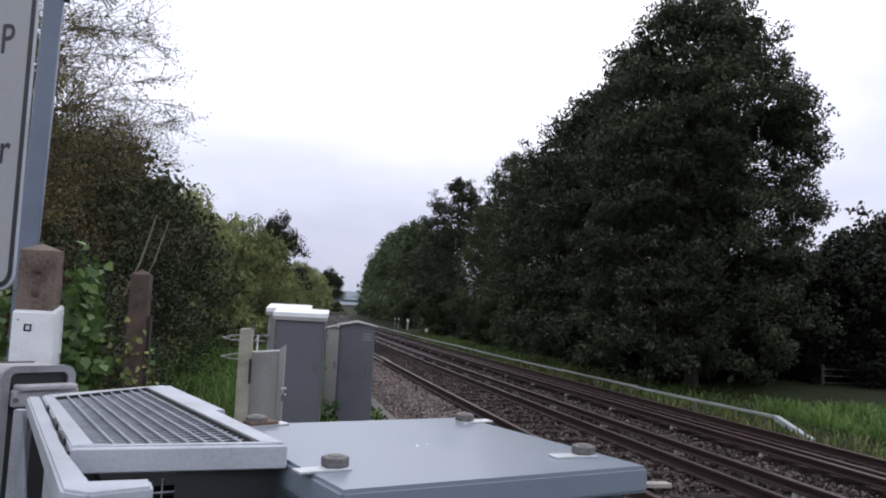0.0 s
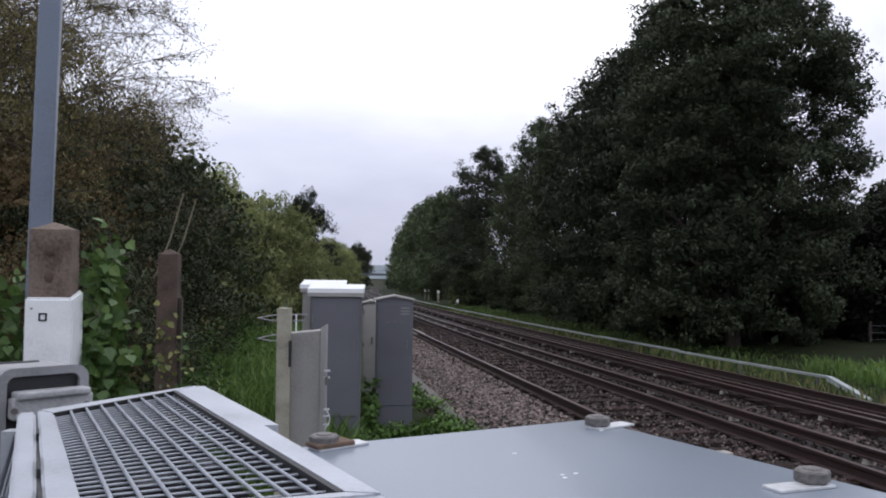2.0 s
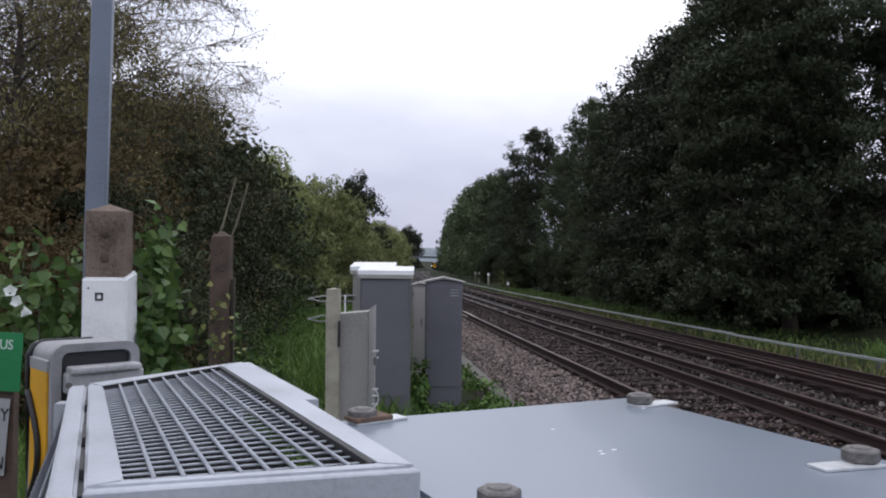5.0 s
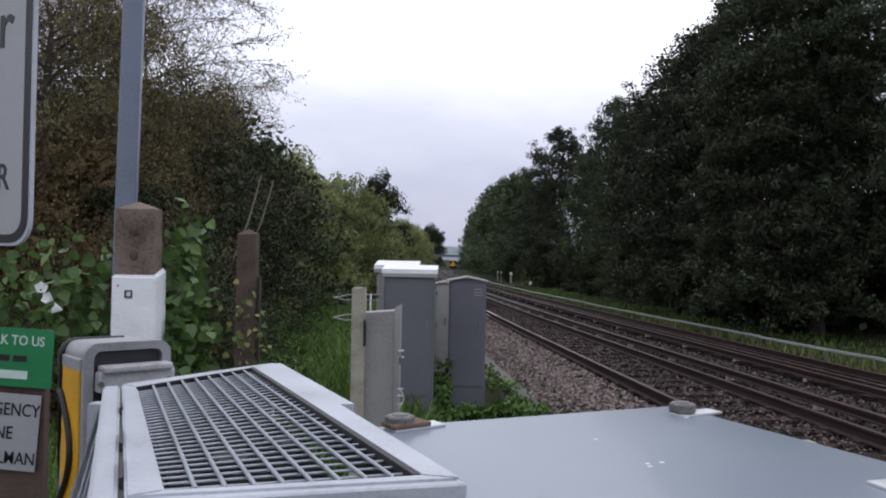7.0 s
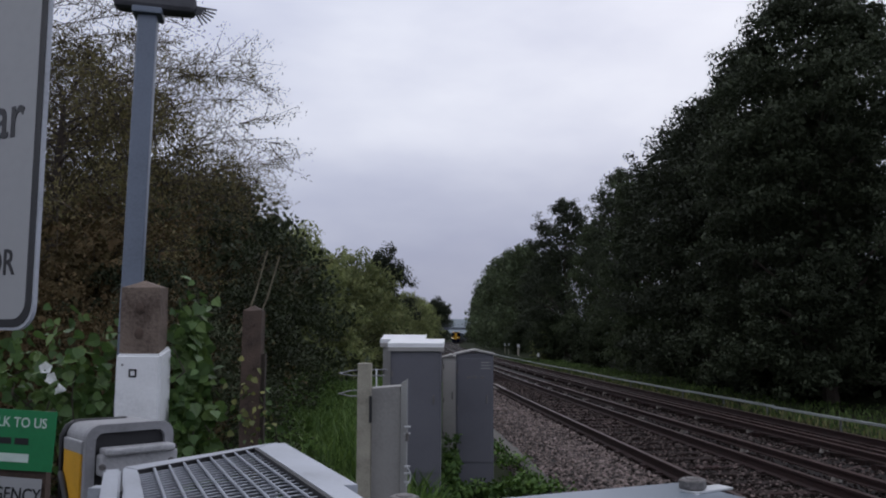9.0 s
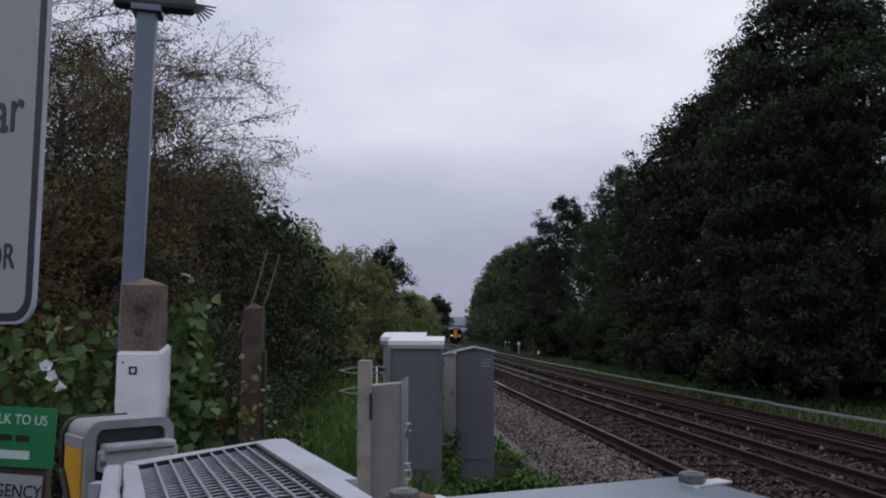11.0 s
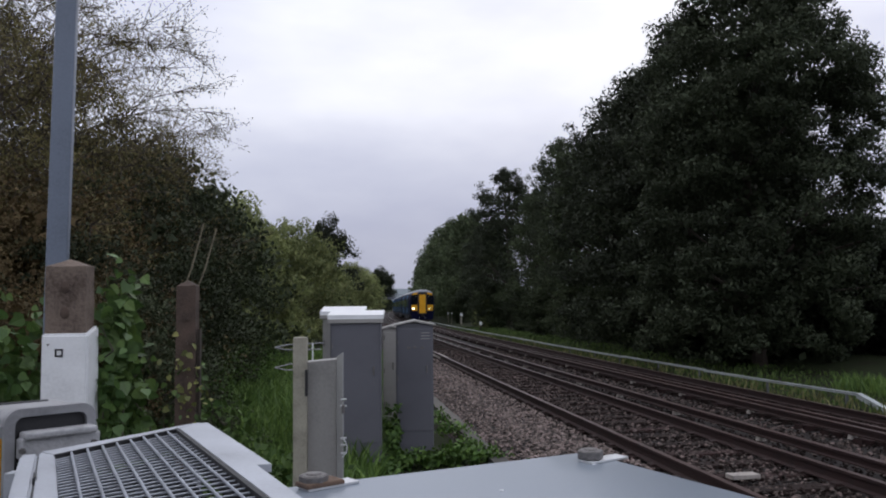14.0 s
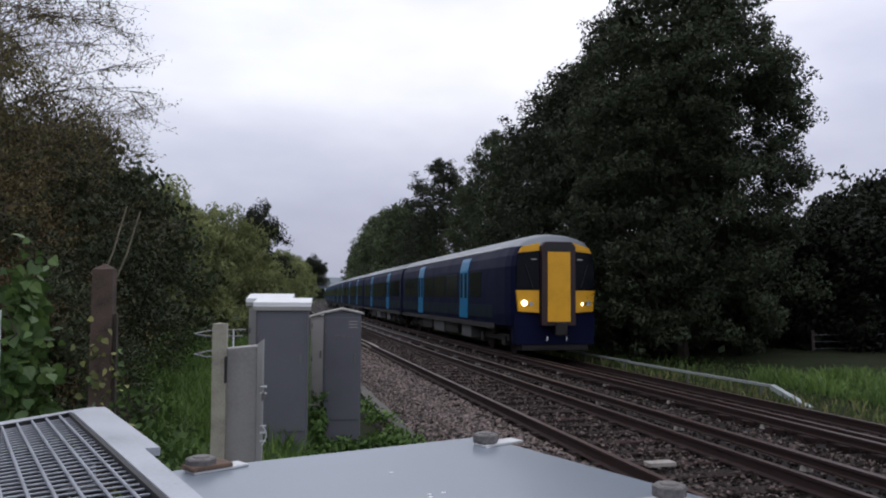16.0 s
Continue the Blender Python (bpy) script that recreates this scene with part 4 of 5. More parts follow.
# ---------------------------------------------------------------- grey and yellow telephone housing
def phone_housing():
    """An open-fronted cast case: rounded hood, recessed lip, yellow flank with a door seal along its back edge."""
    t = thing("telephone_box", "grey cast telephone box with a yellow flank and black door seal", "telephone box", m=pose(-0.827, 1.930, 0, 0, 0, 43))
    shell_grey = mat("dull_grey_housing", (0.30, 0.30, 0.31), 0.5, 0.1, 0.3, 9, 120, 0.12)
    W, D, Z0, Z1 = 0.185, 0.175, 0.93, 1.610

    def hood(x0, x1, z0, z1, r, n=7):
        """A door-shaped outline with rounded top corners, in x and z."""
        pts = [(x0, z0), (x1, z0)]
        pts += [(x1 - r + r * math.cos(a), z1 - r + r * math.sin(a)) for a in [math.pi / 2 * k / n for k in range(n + 1)]]
        pts += [(x0 + r - r * math.cos(a), z1 - r + r * math.sin(a)) for a in [math.pi / 2 * (1 - k / n) for k in range(n + 1)]]
        return pts

    def slab(name, outline, y0, y1, material, label="", bevel=0.004):
        bm = bmesh.new()
        f = [bm.verts.new((x, y0, z)) for x, z in outline]
        k = [bm.verts.new((x, y1, z)) for x, z in outline]
        n = len(outline)
        bm.faces.new(f)
        bm.faces.new(k[::-1])
        for i in range(n):
            bm.faces.new((f[i], k[i], k[(i + 1) % n], f[(i + 1) % n]))
        bmesh.ops.recalc_face_normals(bm, faces=bm.faces)
        if bevel:
            rim = [e for e in bm.edges if abs(e.verts[0].co.y - e.verts[1].co.y) < 1e-6]
            bmesh.ops.bevel(bm, geom=rim, offset=bevel, segments=2, affect="EDGES")
        return part(name, bm, material, t, label)

    slab("shell", hood(0, W, Z0, Z1, 0.028), 0.012, D, shell_grey)
    # lip round the front opening, with the dark recess behind its top bar
    bm = bmesh.new()
    outer, inner = hood(-0.004, W + 0.004, Z0, Z1 + 0.004, 0.030), hood(0.016, W - 0.016, Z0, Z1 - 0.014, 0.018)
    rows = [[bm.verts.new((x, y, z)) for x, z in o] for o, y in ((outer, 0.014), (outer, -0.004), (inner, -0.004), (inner, 0.014))]
    n = len(outer)
    for a, b in zip(rows, rows[1:] + rows[:1]):
        for i in range(1, n):
            bm.faces.new((a[i], a[(i + 1) % n], b[(i + 1) % n], b[i]))
    bmesh.ops.recalc_face_normals(bm, faces=bm.faces)
    part("lip", bm, BOX_GREY, t, "rounded cast lip round the front")
    slab("recess", hood(0.017, W - 0.017, Z0 + 0.01, Z1 - 0.016, 0.017), 0.008, 0.0118, BOX_DARK, "dark recess under the lip", 0)
    bm = bmesh.new()
    box_into(bm, W / 2 + 0.010, -0.020, Z1 - 0.052, W - 0.030, 0.045, 0.016, bevel=0.005)
    box_into(bm, W / 2 + 0.012, -0.014, Z1 - 0.080, W - 0.014, 0.034, 0.046, bevel=0.006)
    part("hinge_bracket", bm, mat("pale_cast_bracket", (0.40, 0.40, 0.41), 0.6, 0.1, 0.35, 14, 120, 0.2), t, "pale chipped cast hinge bracket")
    for x in (0.022, W - 0.012):
        bm = bmesh.new()
        tube_into(bm, (x, -0.036, Z1 - 0.082), (x, -0.028, Z1 - 0.082), 0.007, 0.007, 6)
        part("bolt", bm, BOLT, t)
    bm = bmesh.new()
    box_into(bm, -0.003, 0.078, Z1 - 0.365, 0.007, 0.112, 0.62, bevel=0.003)
    part("flank_panel", bm, BOX_YELLOW, t, "yellow painted flank panel")
    bm = bmesh.new()
    box_into(bm, -0.003, 0.078, Z1 - 0.045, 0.008, 0.120, 0.028, bevel=0.003)
    part("flank_trim", bm, shell_grey, t)
    # seal along the back edge, turning over the top
    bm = bmesh.new()
    edge = [Vector((-0.006, D - 0.030, Z0)), Vector((-0.006, D - 0.030, Z1 - 0.030)), Vector((0.003, D - 0.030, Z1 - 0.011)), Vector((0.024, D - 0.030, Z1 - 0.003)), Vector((W - 0.05, D - 0.030, Z1 - 0.004))]
    hose_into(bm, edge, 0.008, 10)
    part("seal", bm, BOX_DARK, t, "black rubber door seal", smooth=True)
    bm = bmesh.new()
    pts = [Vector((-0.012, 0.130 - 0.075 * math.sin(k / 20 * 3.14), Z1 - 0.110 - 0.26 * k / 20)) for k in range(21)]
    hose_into(bm, pts, 0.007)
    part("cord", bm, BOX_DARK, t, "black telephone cord in a loop", smooth=True)
    bm = bmesh.new()
    tube_into(bm, (W / 2, D / 2, -0.30), (W / 2, D / 2, Z0 + 0.01), 0.035, 0.035, 12)
    part("stand", bm, BOX_GREY, t)


phone_housing()


# ---------------------------------------------------------------- posts
def post_with_cap(bm, x, y, w, d, z0, z1, tip):
    prism_into(bm, [(x, y), (x + w, y), (x + w, y + d), (x, y + d)], z0, z1)
    top = [v for v in bm.verts if abs(v.co.z - z1) < 1e-5]
    for f in [f for f in bm.faces if all(v in top for v in f.verts)]:
        bmesh.ops.poke(bm, faces=[f])
    for v in bm.verts:
        if len(v.link_edges) == 4 and abs(v.co.z - z1) < 1e-5 and v not in top:
            v.co.z = tip
    bmesh.ops.subdivide_edges(bm, edges=bm.edges[:], cuts=5, use_grid_fill=True)
    for v in bm.verts:
        n = noise.noise_vector(v.co * 9.0)
        v.co += n * 0.0045


def gate_post():
    t = thing("gate_post", "weathered concrete post with a white painted lower part", "post", m=pose(0.05, 0, 0.006))
    bm = bmesh.new()
    post_with_cap(bm, -1.442, 3.40, 0.160, 0.09, 1.70, 1.985, 2.015)
    part("shaft", bm, CONCRETE, t, "bare weathered concrete top")
    for z in (1.80, 1.90):
        bm = bmesh.new()
        r = bmesh.ops.create_icosphere(bm, subdivisions=2, radius=0.018)
        bmesh.ops.scale(bm, vec=(1, 0.3, 1.4), verts=r["verts"])
        bmesh.ops.translate(bm, vec=(-1.362, 3.397, z), verts=r["verts"])
        part("hole", bm, CONC_DARK, t, "dark bolt hole in the concrete")
    bm = bmesh.new()
    prism_into(bm, [(-1.447, 3.388), (-1.248, 3.388), (-1.248, 3.51), (-1.447, 3.51)], -0.3, 1.715)
    for v in bm.verts:
        if v.co.z > 1:
            v.co.x = -1.358 + (v.co.x + 1.348) * 0.90
            v.co.z += 0.03 * (v.co.y - 3.388) / 0.12
    bmesh.ops.bevel(bm, geom=[e for e in bm.edges], offset=0.008, segments=2, affect="EDGES")
    part("painted_sleeve", bm, WHITE_PAINT, t, "white painted lower part with scuffs")
    bm = bmesh.new()
    for dx, dz, w, h in ((0, 0.0125, 0.031, 0.006), (0, -0.0125, 0.031, 0.006), (-0.0125, 0, 0.006, 0.019), (0.0125, 0, 0.006, 0.019)):
        box_into(bm, -1.376 + dx, 3.386, 1.642 + dz, w, 0.003, h)
    part("plate_mark", bm, SIGN_BLACK, t, "small black square mark")
    bm = bmesh.new()
    tube_into(bm, (-1.418, 3.386, 1.675), (-1.418, 3.382, 1.675), 0.004, 0.004, 8)
    part("screw", bm, BOLT, t)


gate_post()


def fence_post():
    t = thing("fence_post", "dark weathered concrete fence post overgrown with creeper", "post")
    bm = bmesh.new()
    post_with_cap(bm, -1.597, 6.0, 0.140, 0.11, -0.3, 1.965, 2.005)
    part("shaft", bm, CONC_DARK, t)
    for z in (1.55, 1.72, 1.86):
        bm = bmesh.new()
        tube_into(bm, (-1.52, 5.999, z), (-1.52, 5.985, z), 0.014, 0.014, 8)
        part("hole", bm, CONC_DARK, t)
    bm = bmesh.new()
    box_into(bm, -1.440, 6.05, 0.8, 0.02, 0.05, 1.7)
    part("batten", bm, BARK, t, "dark timber batten")


fence_post()


def steel_pole():
    t = thing("steel_pole", "tall blue-grey galvanised steel pole behind the gate post", "pole", m=pose(-1.511, 3.72, 0, 0, 0.85, 14))
    bm = bmesh.new()
    box_into(bm, 0, 0, 1.47, 0.085, 0.085, 3.58, bevel=0.010)
    part("tube", bm, PAINT_MAST, t)
    bm = bmesh.new()
    box_into(bm, 0, 0, 3.27, 0.13, 0.13, 0.03, bevel=0.004)
    part("cap_plate", bm, PAINT_MAST, t)
    bm = bmesh.new()
    box_into(bm, 0.03, 0.0, 3.325, 0.36, 0.10, 0.09, bevel=0.025)
    part("lamp_housing", bm, mat("dark_lamp_housing", (0.075, 0.075, 0.085), 0.6, 0.1, 0.3, 9, 90, 0.1), t, "dark grey housing across the pole top")
    for k in range(6):
        bm = bmesh.new()
        a = radians(8 + 11 * k)
        tube_into(bm, (0.19, 0, 3.33), (0.19 + 0.115 * math.cos(a), -0.02, 3.33 - 0.105 * math.sin(a)), 0.006, 0.004, 6)
        part("spike", bm, STEEL_POST, t, "thin radiating steel spike")


steel_pole()


# ---------------------------------------------------------------- signs
def crossing_sign():
    d = Vector((-0.914, 0.407, 0))
    ang = math.degrees(math.atan2(-d.y, -d.x))
    W, H = 0.55, 0.75
    o = Vector((-0.437, 0.95, 1.819)) + d * (W * 0.667)
    t = thing("crossing_sign", "white crossing instruction sign with a black border and text", "sign", m=pose(o.x, o.y, o.z, 0, 0, ang) @ pose(0, 0, 0, 90, 0, 0) @ Matrix.Scale(0.667, 4))
    bm = bmesh.new()
    lo = rounded(W, H, 0.036)
    prism_into(bm, lo, -0.006, 0.0)
    part("plate", bm, GUARD, t, "aluminium sign plate")
    bm = bmesh.new()
    prism_into(bm, [(0.004 + x * (W - 0.008) / W, 0.004 + y * (H - 0.008) / H) for x, y in lo], 0.0, 0.001)
    part("border", bm, SIGN_BLACK, t, "black border line")
    bm = bmesh.new()
    prism_into(bm, [(0.016 + x, 0.016 + y) for x, y in rounded(W - 0.032, H - 0.032, 0.026)], 0.001, 0.0018)
    part("face", bm, SIGN_WHITE, t, "white sign face")
    bm = bmesh.new()
    tube_into(bm, (0.07, -3.25, -0.046), (0.07, H, -0.046), 0.040, 0.040, 16)
    part("pole", bm, STEEL_POST, t, "grey steel pole behind the plate", smooth=True)
    for k in (0.12, 0.5):
        bm = bmesh.new()
        box_into(bm, W / 2, k, -0.012, W - 0.08, 0.03, 0.012)
        part("back_rail", bm, GUARD, t)
    for words, size, right, z in (("STOP", 0.099, 0.056, 0.545), ("Clear", 0.101, 0.040, 0.287), ("HT -", 0.050, 0.141, 0.157), ("OPERATOR", 0.054, 0.042, 0.081)):
        text_part(words, size, t, pose(W - right, z, 0.0022), SIGN_BLACK, stretch=0.82)
    p = thing("sign_post", "grey round-topped steel post behind the crossing sign", "post")
    bm = bmesh.new()
    tube_into(bm, (-0.958, 1.65, -0.3), (-0.958, 1.65, 1.755), 0.036, 0.036, 18)
    tube_into(bm, (-0.958, 1.65, 1.755), (-0.958, 1.65, 1.775), 0.036, 0.026, 18)
    part("tube", bm, STEEL_POST, p, smooth=True)
    bm = bmesh.new()
    tube_into(bm, (-0.958, 1.65, 1.70), (-0.958, 1.65, 1.715), 0.042, 0.042, 18)
    box_into(bm, -0.908, 1.635, 1.7075, 0.04, 0.012, 0.015)
    part("clamp", bm, BOX_GREY, p, "steel clamp band")


crossing_sign()


def phone_signs():
    m = pose(-1.476, 2.52, 1.185, 0, 0, 0) @ pose(0, 0, 0, 90, 0, 0) @ pose(0, 0, 0, 0, 0, -4)
    t = thing("emergency_sign", "white plate with black emergency phone lettering", "sign", m=m)
    bm = bmesh.new()
    box_into(bm, 0.118, 0.112, -0.002, 0.238, 0.222, 0.003)
    part("plate", bm, SIGN_WHITE, t)
    for words, z in (("EMERGENCY", 0.160), ("PHONE", 0.092), ("SIGNALMAN", 0.020)):
        text_part(words, 0.052, t, pose(0.12 if words != "PHONE" else 0.095, z, 0.0008), SIGN_BLACK, align="CENTER", stretch=0.80, bold=0.006)
    m = pose(-1.435, 2.515, 1.425, 0, 0, 0) @ pose(0, 0, 0, 90, 0, 0) @ pose(0, 0, 0, 0, 0, -3)
    g = thing("helpline_sign", "green sign with white lettering above the emergency plate", "sign", m=m)
    bm = bmesh.new()
    box_into(bm, 0.12, 0.085, -0.002, 0.24, 0.17, 0.003)
    part("plate", bm, SIGN_GREEN, g)
    text_part("TALK TO US", 0.040, g, pose(0.12, 0.122, 0.0008), SIGN_PALE, align="CENTER", stretch=0.85)
    bm = bmesh.new()
    for k, w in enumerate((0.026, 0.026)):
        box_into(bm, 0.095 + 0.05 * k, 0.082, 0.0005, 0.040, 0.018, 0.001)
    part("number_bar", bm, SIGN_BLACK, g, "dark printed number bar")
    bm = bmesh.new()
    box_into(bm, 0.12, 0.035, 0.0005, 0.10, 0.024, 0.001)
    part("pale_bar", bm, SIGN_PALE, g, "pale printed panel")
    p = thing("sign_board", "dark weathered board carrying the phone signs", "board")
    bm = bmesh.new()
    box_into(bm, -1.32, 2.55, 0.65, 0.20, 0.03, 1.86)
    part("panel", bm, CONC_DARK, p)


phone_signs()


# ---------------------------------------------------------------- equipment cases beside the line
def tall_case(x0, x1, y0, y1, z1, roof, label, face=CASE_GREY, rise=0.09, gable=False, group="trackside equipment cases"):
    t = thing("equipment_case", label, "equipment case", group)
    w, cx, cy = x1 - x0, (x0 + x1) / 2, (y0 + y1) / 2
    bm = bmesh.new()
    box_into(bm, cx, cy, (z1 - 0.35) / 2, w, y1 - y0, z1 + 0.35, bevel=0.008)
    part("body", bm, face, t)
    bm = bmesh.new()
    box_into(bm, cx, y0 - 0.006, (z1 + 0.02) / 2, w - 0.05, 0.016, z1 - 0.14, bevel=0.004)
    door = part("door", bm, face, t, "flat grey steel door")
    bm = bmesh.new()
    box_into(bm, x1 - 0.09, y0 - 0.022, z1 * 0.60, 0.022, 0.02, 0.11, bevel=0.004)
    part("handle", bm, BOLT, door, "dark steel handle")
    for z in (0.25, 0.75, 1.25):
        bm = bmesh.new()
        tube_into(bm, (x0 + 0.02, y0 - 0.012, z), (x0 + 0.02, y0 - 0.012, z + 0.07), 0.010, 0.010, 8)
        part("hinge", bm, BOLT, door)
    bm = bmesh.new()
    o = 0.035
    if gable:
        a = [(x0 - o, z1), (cx, z1 + rise), (x1 + o, z1), (x1 + o, z1 - 0.02), (cx, z1 + rise - 0.02), (x0 - o, z1 - 0.02)]
        f = [bm.verts.new((x, y0 - o, z)) for x, z in a]
        b = [bm.verts.new((x, y1 + o, z)) for x, z in a]
        for i in range(6):
            bm.faces.new((f[i], f[(i + 1) % 6], b[(i + 1) % 6], b[i]))
        bm.faces.new((f[0], f[1], f[4], f[5]))
        bm.faces.new((f[1], f[2], f[3], f[4]))
        bm.faces.new((b[0], b[5], b[4], b[1]))
        bm.faces.new((b[1], b[4], b[3], b[2]))
        bmesh.ops.recalc_face_normals(bm, faces=bm.faces)
        part("roof", bm, roof, t, "shallow gabled steel roof")
        bm = bmesh.new()
        prism_into(bm, [(x0 + 0.01, y0 + 0.004), (x1 - 0.01, y0 + 0.004), (x1 - 0.01, y1 - 0.004), (x0 + 0.01, y1 - 0.004)], z1 - 0.005, z1 + 0.012)
        part("gable", bm, face, t)
    else:
        vs = box_into(bm, cx, cy, z1 + 0.02, w + 2 * o, y1 - y0 + 2 * o, 0.055)
        for v in vs:
            if v.co.y > cy:
                v.co.z += rise
        part("roof", bm, roof, t, "white sloping steel roof")
        bm = bmesh.new()
        box_into(bm, cx, y0 - o - 0.006, z1 - 0.028, w + 2 * o, 0.012, 0.05, bevel=0.003)
        part("drip_edge", bm, CASE_SIDE, t, "grey drip edge below the roof")
    return t, door


c1, d1 = tall_case(-0.868, -0.238, 10.25, 10.85, 1.620, CAP_WHITE, "tall grey steel equipment case with a white roof", rise=0.050)
tall_case(-1.03, -0.50, 10.95, 11.5, 1.66, CAP_WHITE, "tall pale grey case with a white roof behind another", face=CASE_SIDE, rise=0.06)
c2, d2 = tall_case(-0.055, 0.452, 11.10, 11.65, 1.515, CASE_SIDE, "dark grey equipment case with a shallow gabled roof", rise=0.062, gable=True)
for k in range(3):
    bm = bmesh.new()
    box_into(bm, 0.345, 11.09, 1.40 - 0.04 * k, 0.12, 0.014, 0.012, bevel=0.003)
    part("louvre", bm, CASE_SIDE, d2, "pale louvre slot")
for x, z in ((0.12, 1.20), (0.20, 1.205), (0.30, 1.20)):
    bm = bmesh.new()
    box_into(bm, x, 11.088, z, 0.05, 0.012, 0.03, bevel=0.003)
    part("lock_plate", bm, BOLT, d2, "small dark lock plate")
tall_case(-0.26, -0.02, 12.4, 12.9, 1.42, CASE_SIDE, "narrow weathered case standing behind the others", face=CASE_SIDE, gable=True, rise=0.05)


def narrow_case():
    t = thing("trunking_case", "narrow pale grey steel upright case with a folded edge", "steel case")
    bm = bmesh.new()
    box_into(bm, -0.478, 5.18, 0.60, 0.205, 0.14, 1.74, bevel=0.006)
    for v in bm.verts:
        if v.co.z > 1.4:
            v.co.z += (v.co.x + 0.58) * 0.09
    part("body", bm, CASE_SIDE, t)
    bm = bmesh.new()
    prism_into(bm, [(-0.376, 5.10), (-0.334, 5.02), (-0.328, 5.024), (-0.366, 5.25), (-0.376, 5.25)], -0.3, 1.50)
    for v in bm.verts:
        if v.co.z > 1.4:
            v.co.z += (v.co.x + 0.376) * 0.75
    part("folded_edge", bm, mat("pale_case_edge", (0.34, 0.34, 0.33), 0.6, 0, 0.15, 5, 60, 0.05), t, "paler folded edge")
    for z, r in ((1.25, 0.008), (1.21, 0.008), (1.02, 0.007), (0.98, 0.007), (0.93, 0.007)):
        bm = bmesh.new()
        tube_into(bm, (-0.345, 5.03, z), (-0.312, 5.02, z + 0.004), r, r * 0.8, 8)
        part("stud", bm, WASHER, t, "small pale stud")
    bm = bmesh.new()
    box_into(bm, -0.33, 5.015, 1.195, 0.02, 0.012, 0.05, bevel=0.003)
    part("hasp", bm, BOLT, t, "dark hasp")
    bm = bmesh.new()
    pts = [Vector((-0.335 + 0.028 * math.sin(k / 8 * 3.14), 5.01, 1.03 - 0.12 * k / 8)) for k in range(9)]
    hose_into(bm, pts, 0.004, 6)
    part("wire_loop", bm, WASHER, t, "thin loop of pale wire")
    s = thing("timber_stake", "pale weathered timber stake beside the narrow case", "stake")
    bm = bmesh.new()
    post_with_cap(bm, -0.635, 5.06, 0.082, 0.07, -0.3, 1.622, 1.628)
    part("stake", bm, WEATHERED_WOOD, s)
    bm = bmesh.new()
    box_into(bm, -0.556, 5.07, 1.35, 0.016, 0.03, 0.16, bevel=0.004)
    part("dark_strap", bm, BOX_DARK, s, "dark rubber strap")
    g = thing("hoop_rail", "thin grey steel hoop rails behind the stake", "rail")
    for z in (1.55, 1.42):
        bm = bmesh.new()
        P = [(-0.50, 5.6, z + 0.012), (-0.72, 5.5, z + 0.010), (-0.80, 5.42, z - 0.005), (-0.72, 5.38, z - 0.018), (-0.50, 5.4, z - 0.018)]
        hose_into(bm, [Vector(p) for p in P], 0.004)
        part("hoop", bm, BOX_GREY, g, smooth=True)
    bm = bmesh.new()
    tube_into(bm, (-0.56, 5.45, -0.27), (-0.56, 5.45, 1.57), 0.005, 0.005, 8)
    part("upright", bm, CAP_WHITE, g)


narrow_case()


# ---------------------------------------------------------------- creeper round the posts
def leaf_mesh(name, material):
    bm = bmesh.new()
    pts = [(0, 0, 0), (0.42, 0.10, 0.05), (0.50, 0.42, 0.02), (0.24, 0.80, -0.04), (0, 1.1, -0.12), (-0.24, 0.80, -0.04), (-0.50, 0.42, 0.02), (-0.42, 0.10, 0.05)]
    v = [bm.verts.new(p) for p in pts]
    c = bm.verts.new((0, 0.42, -0.05))
    for i in range(8):
        bm.faces.new((v[i], v[(i + 1) % 8], c))
    me = bpy.data.meshes.new(name)
    bm.to_mesh(me)
    bm.free()
    me.materials.append(material)
    for p in me.polygons:
        p.use_smooth = True
    return me


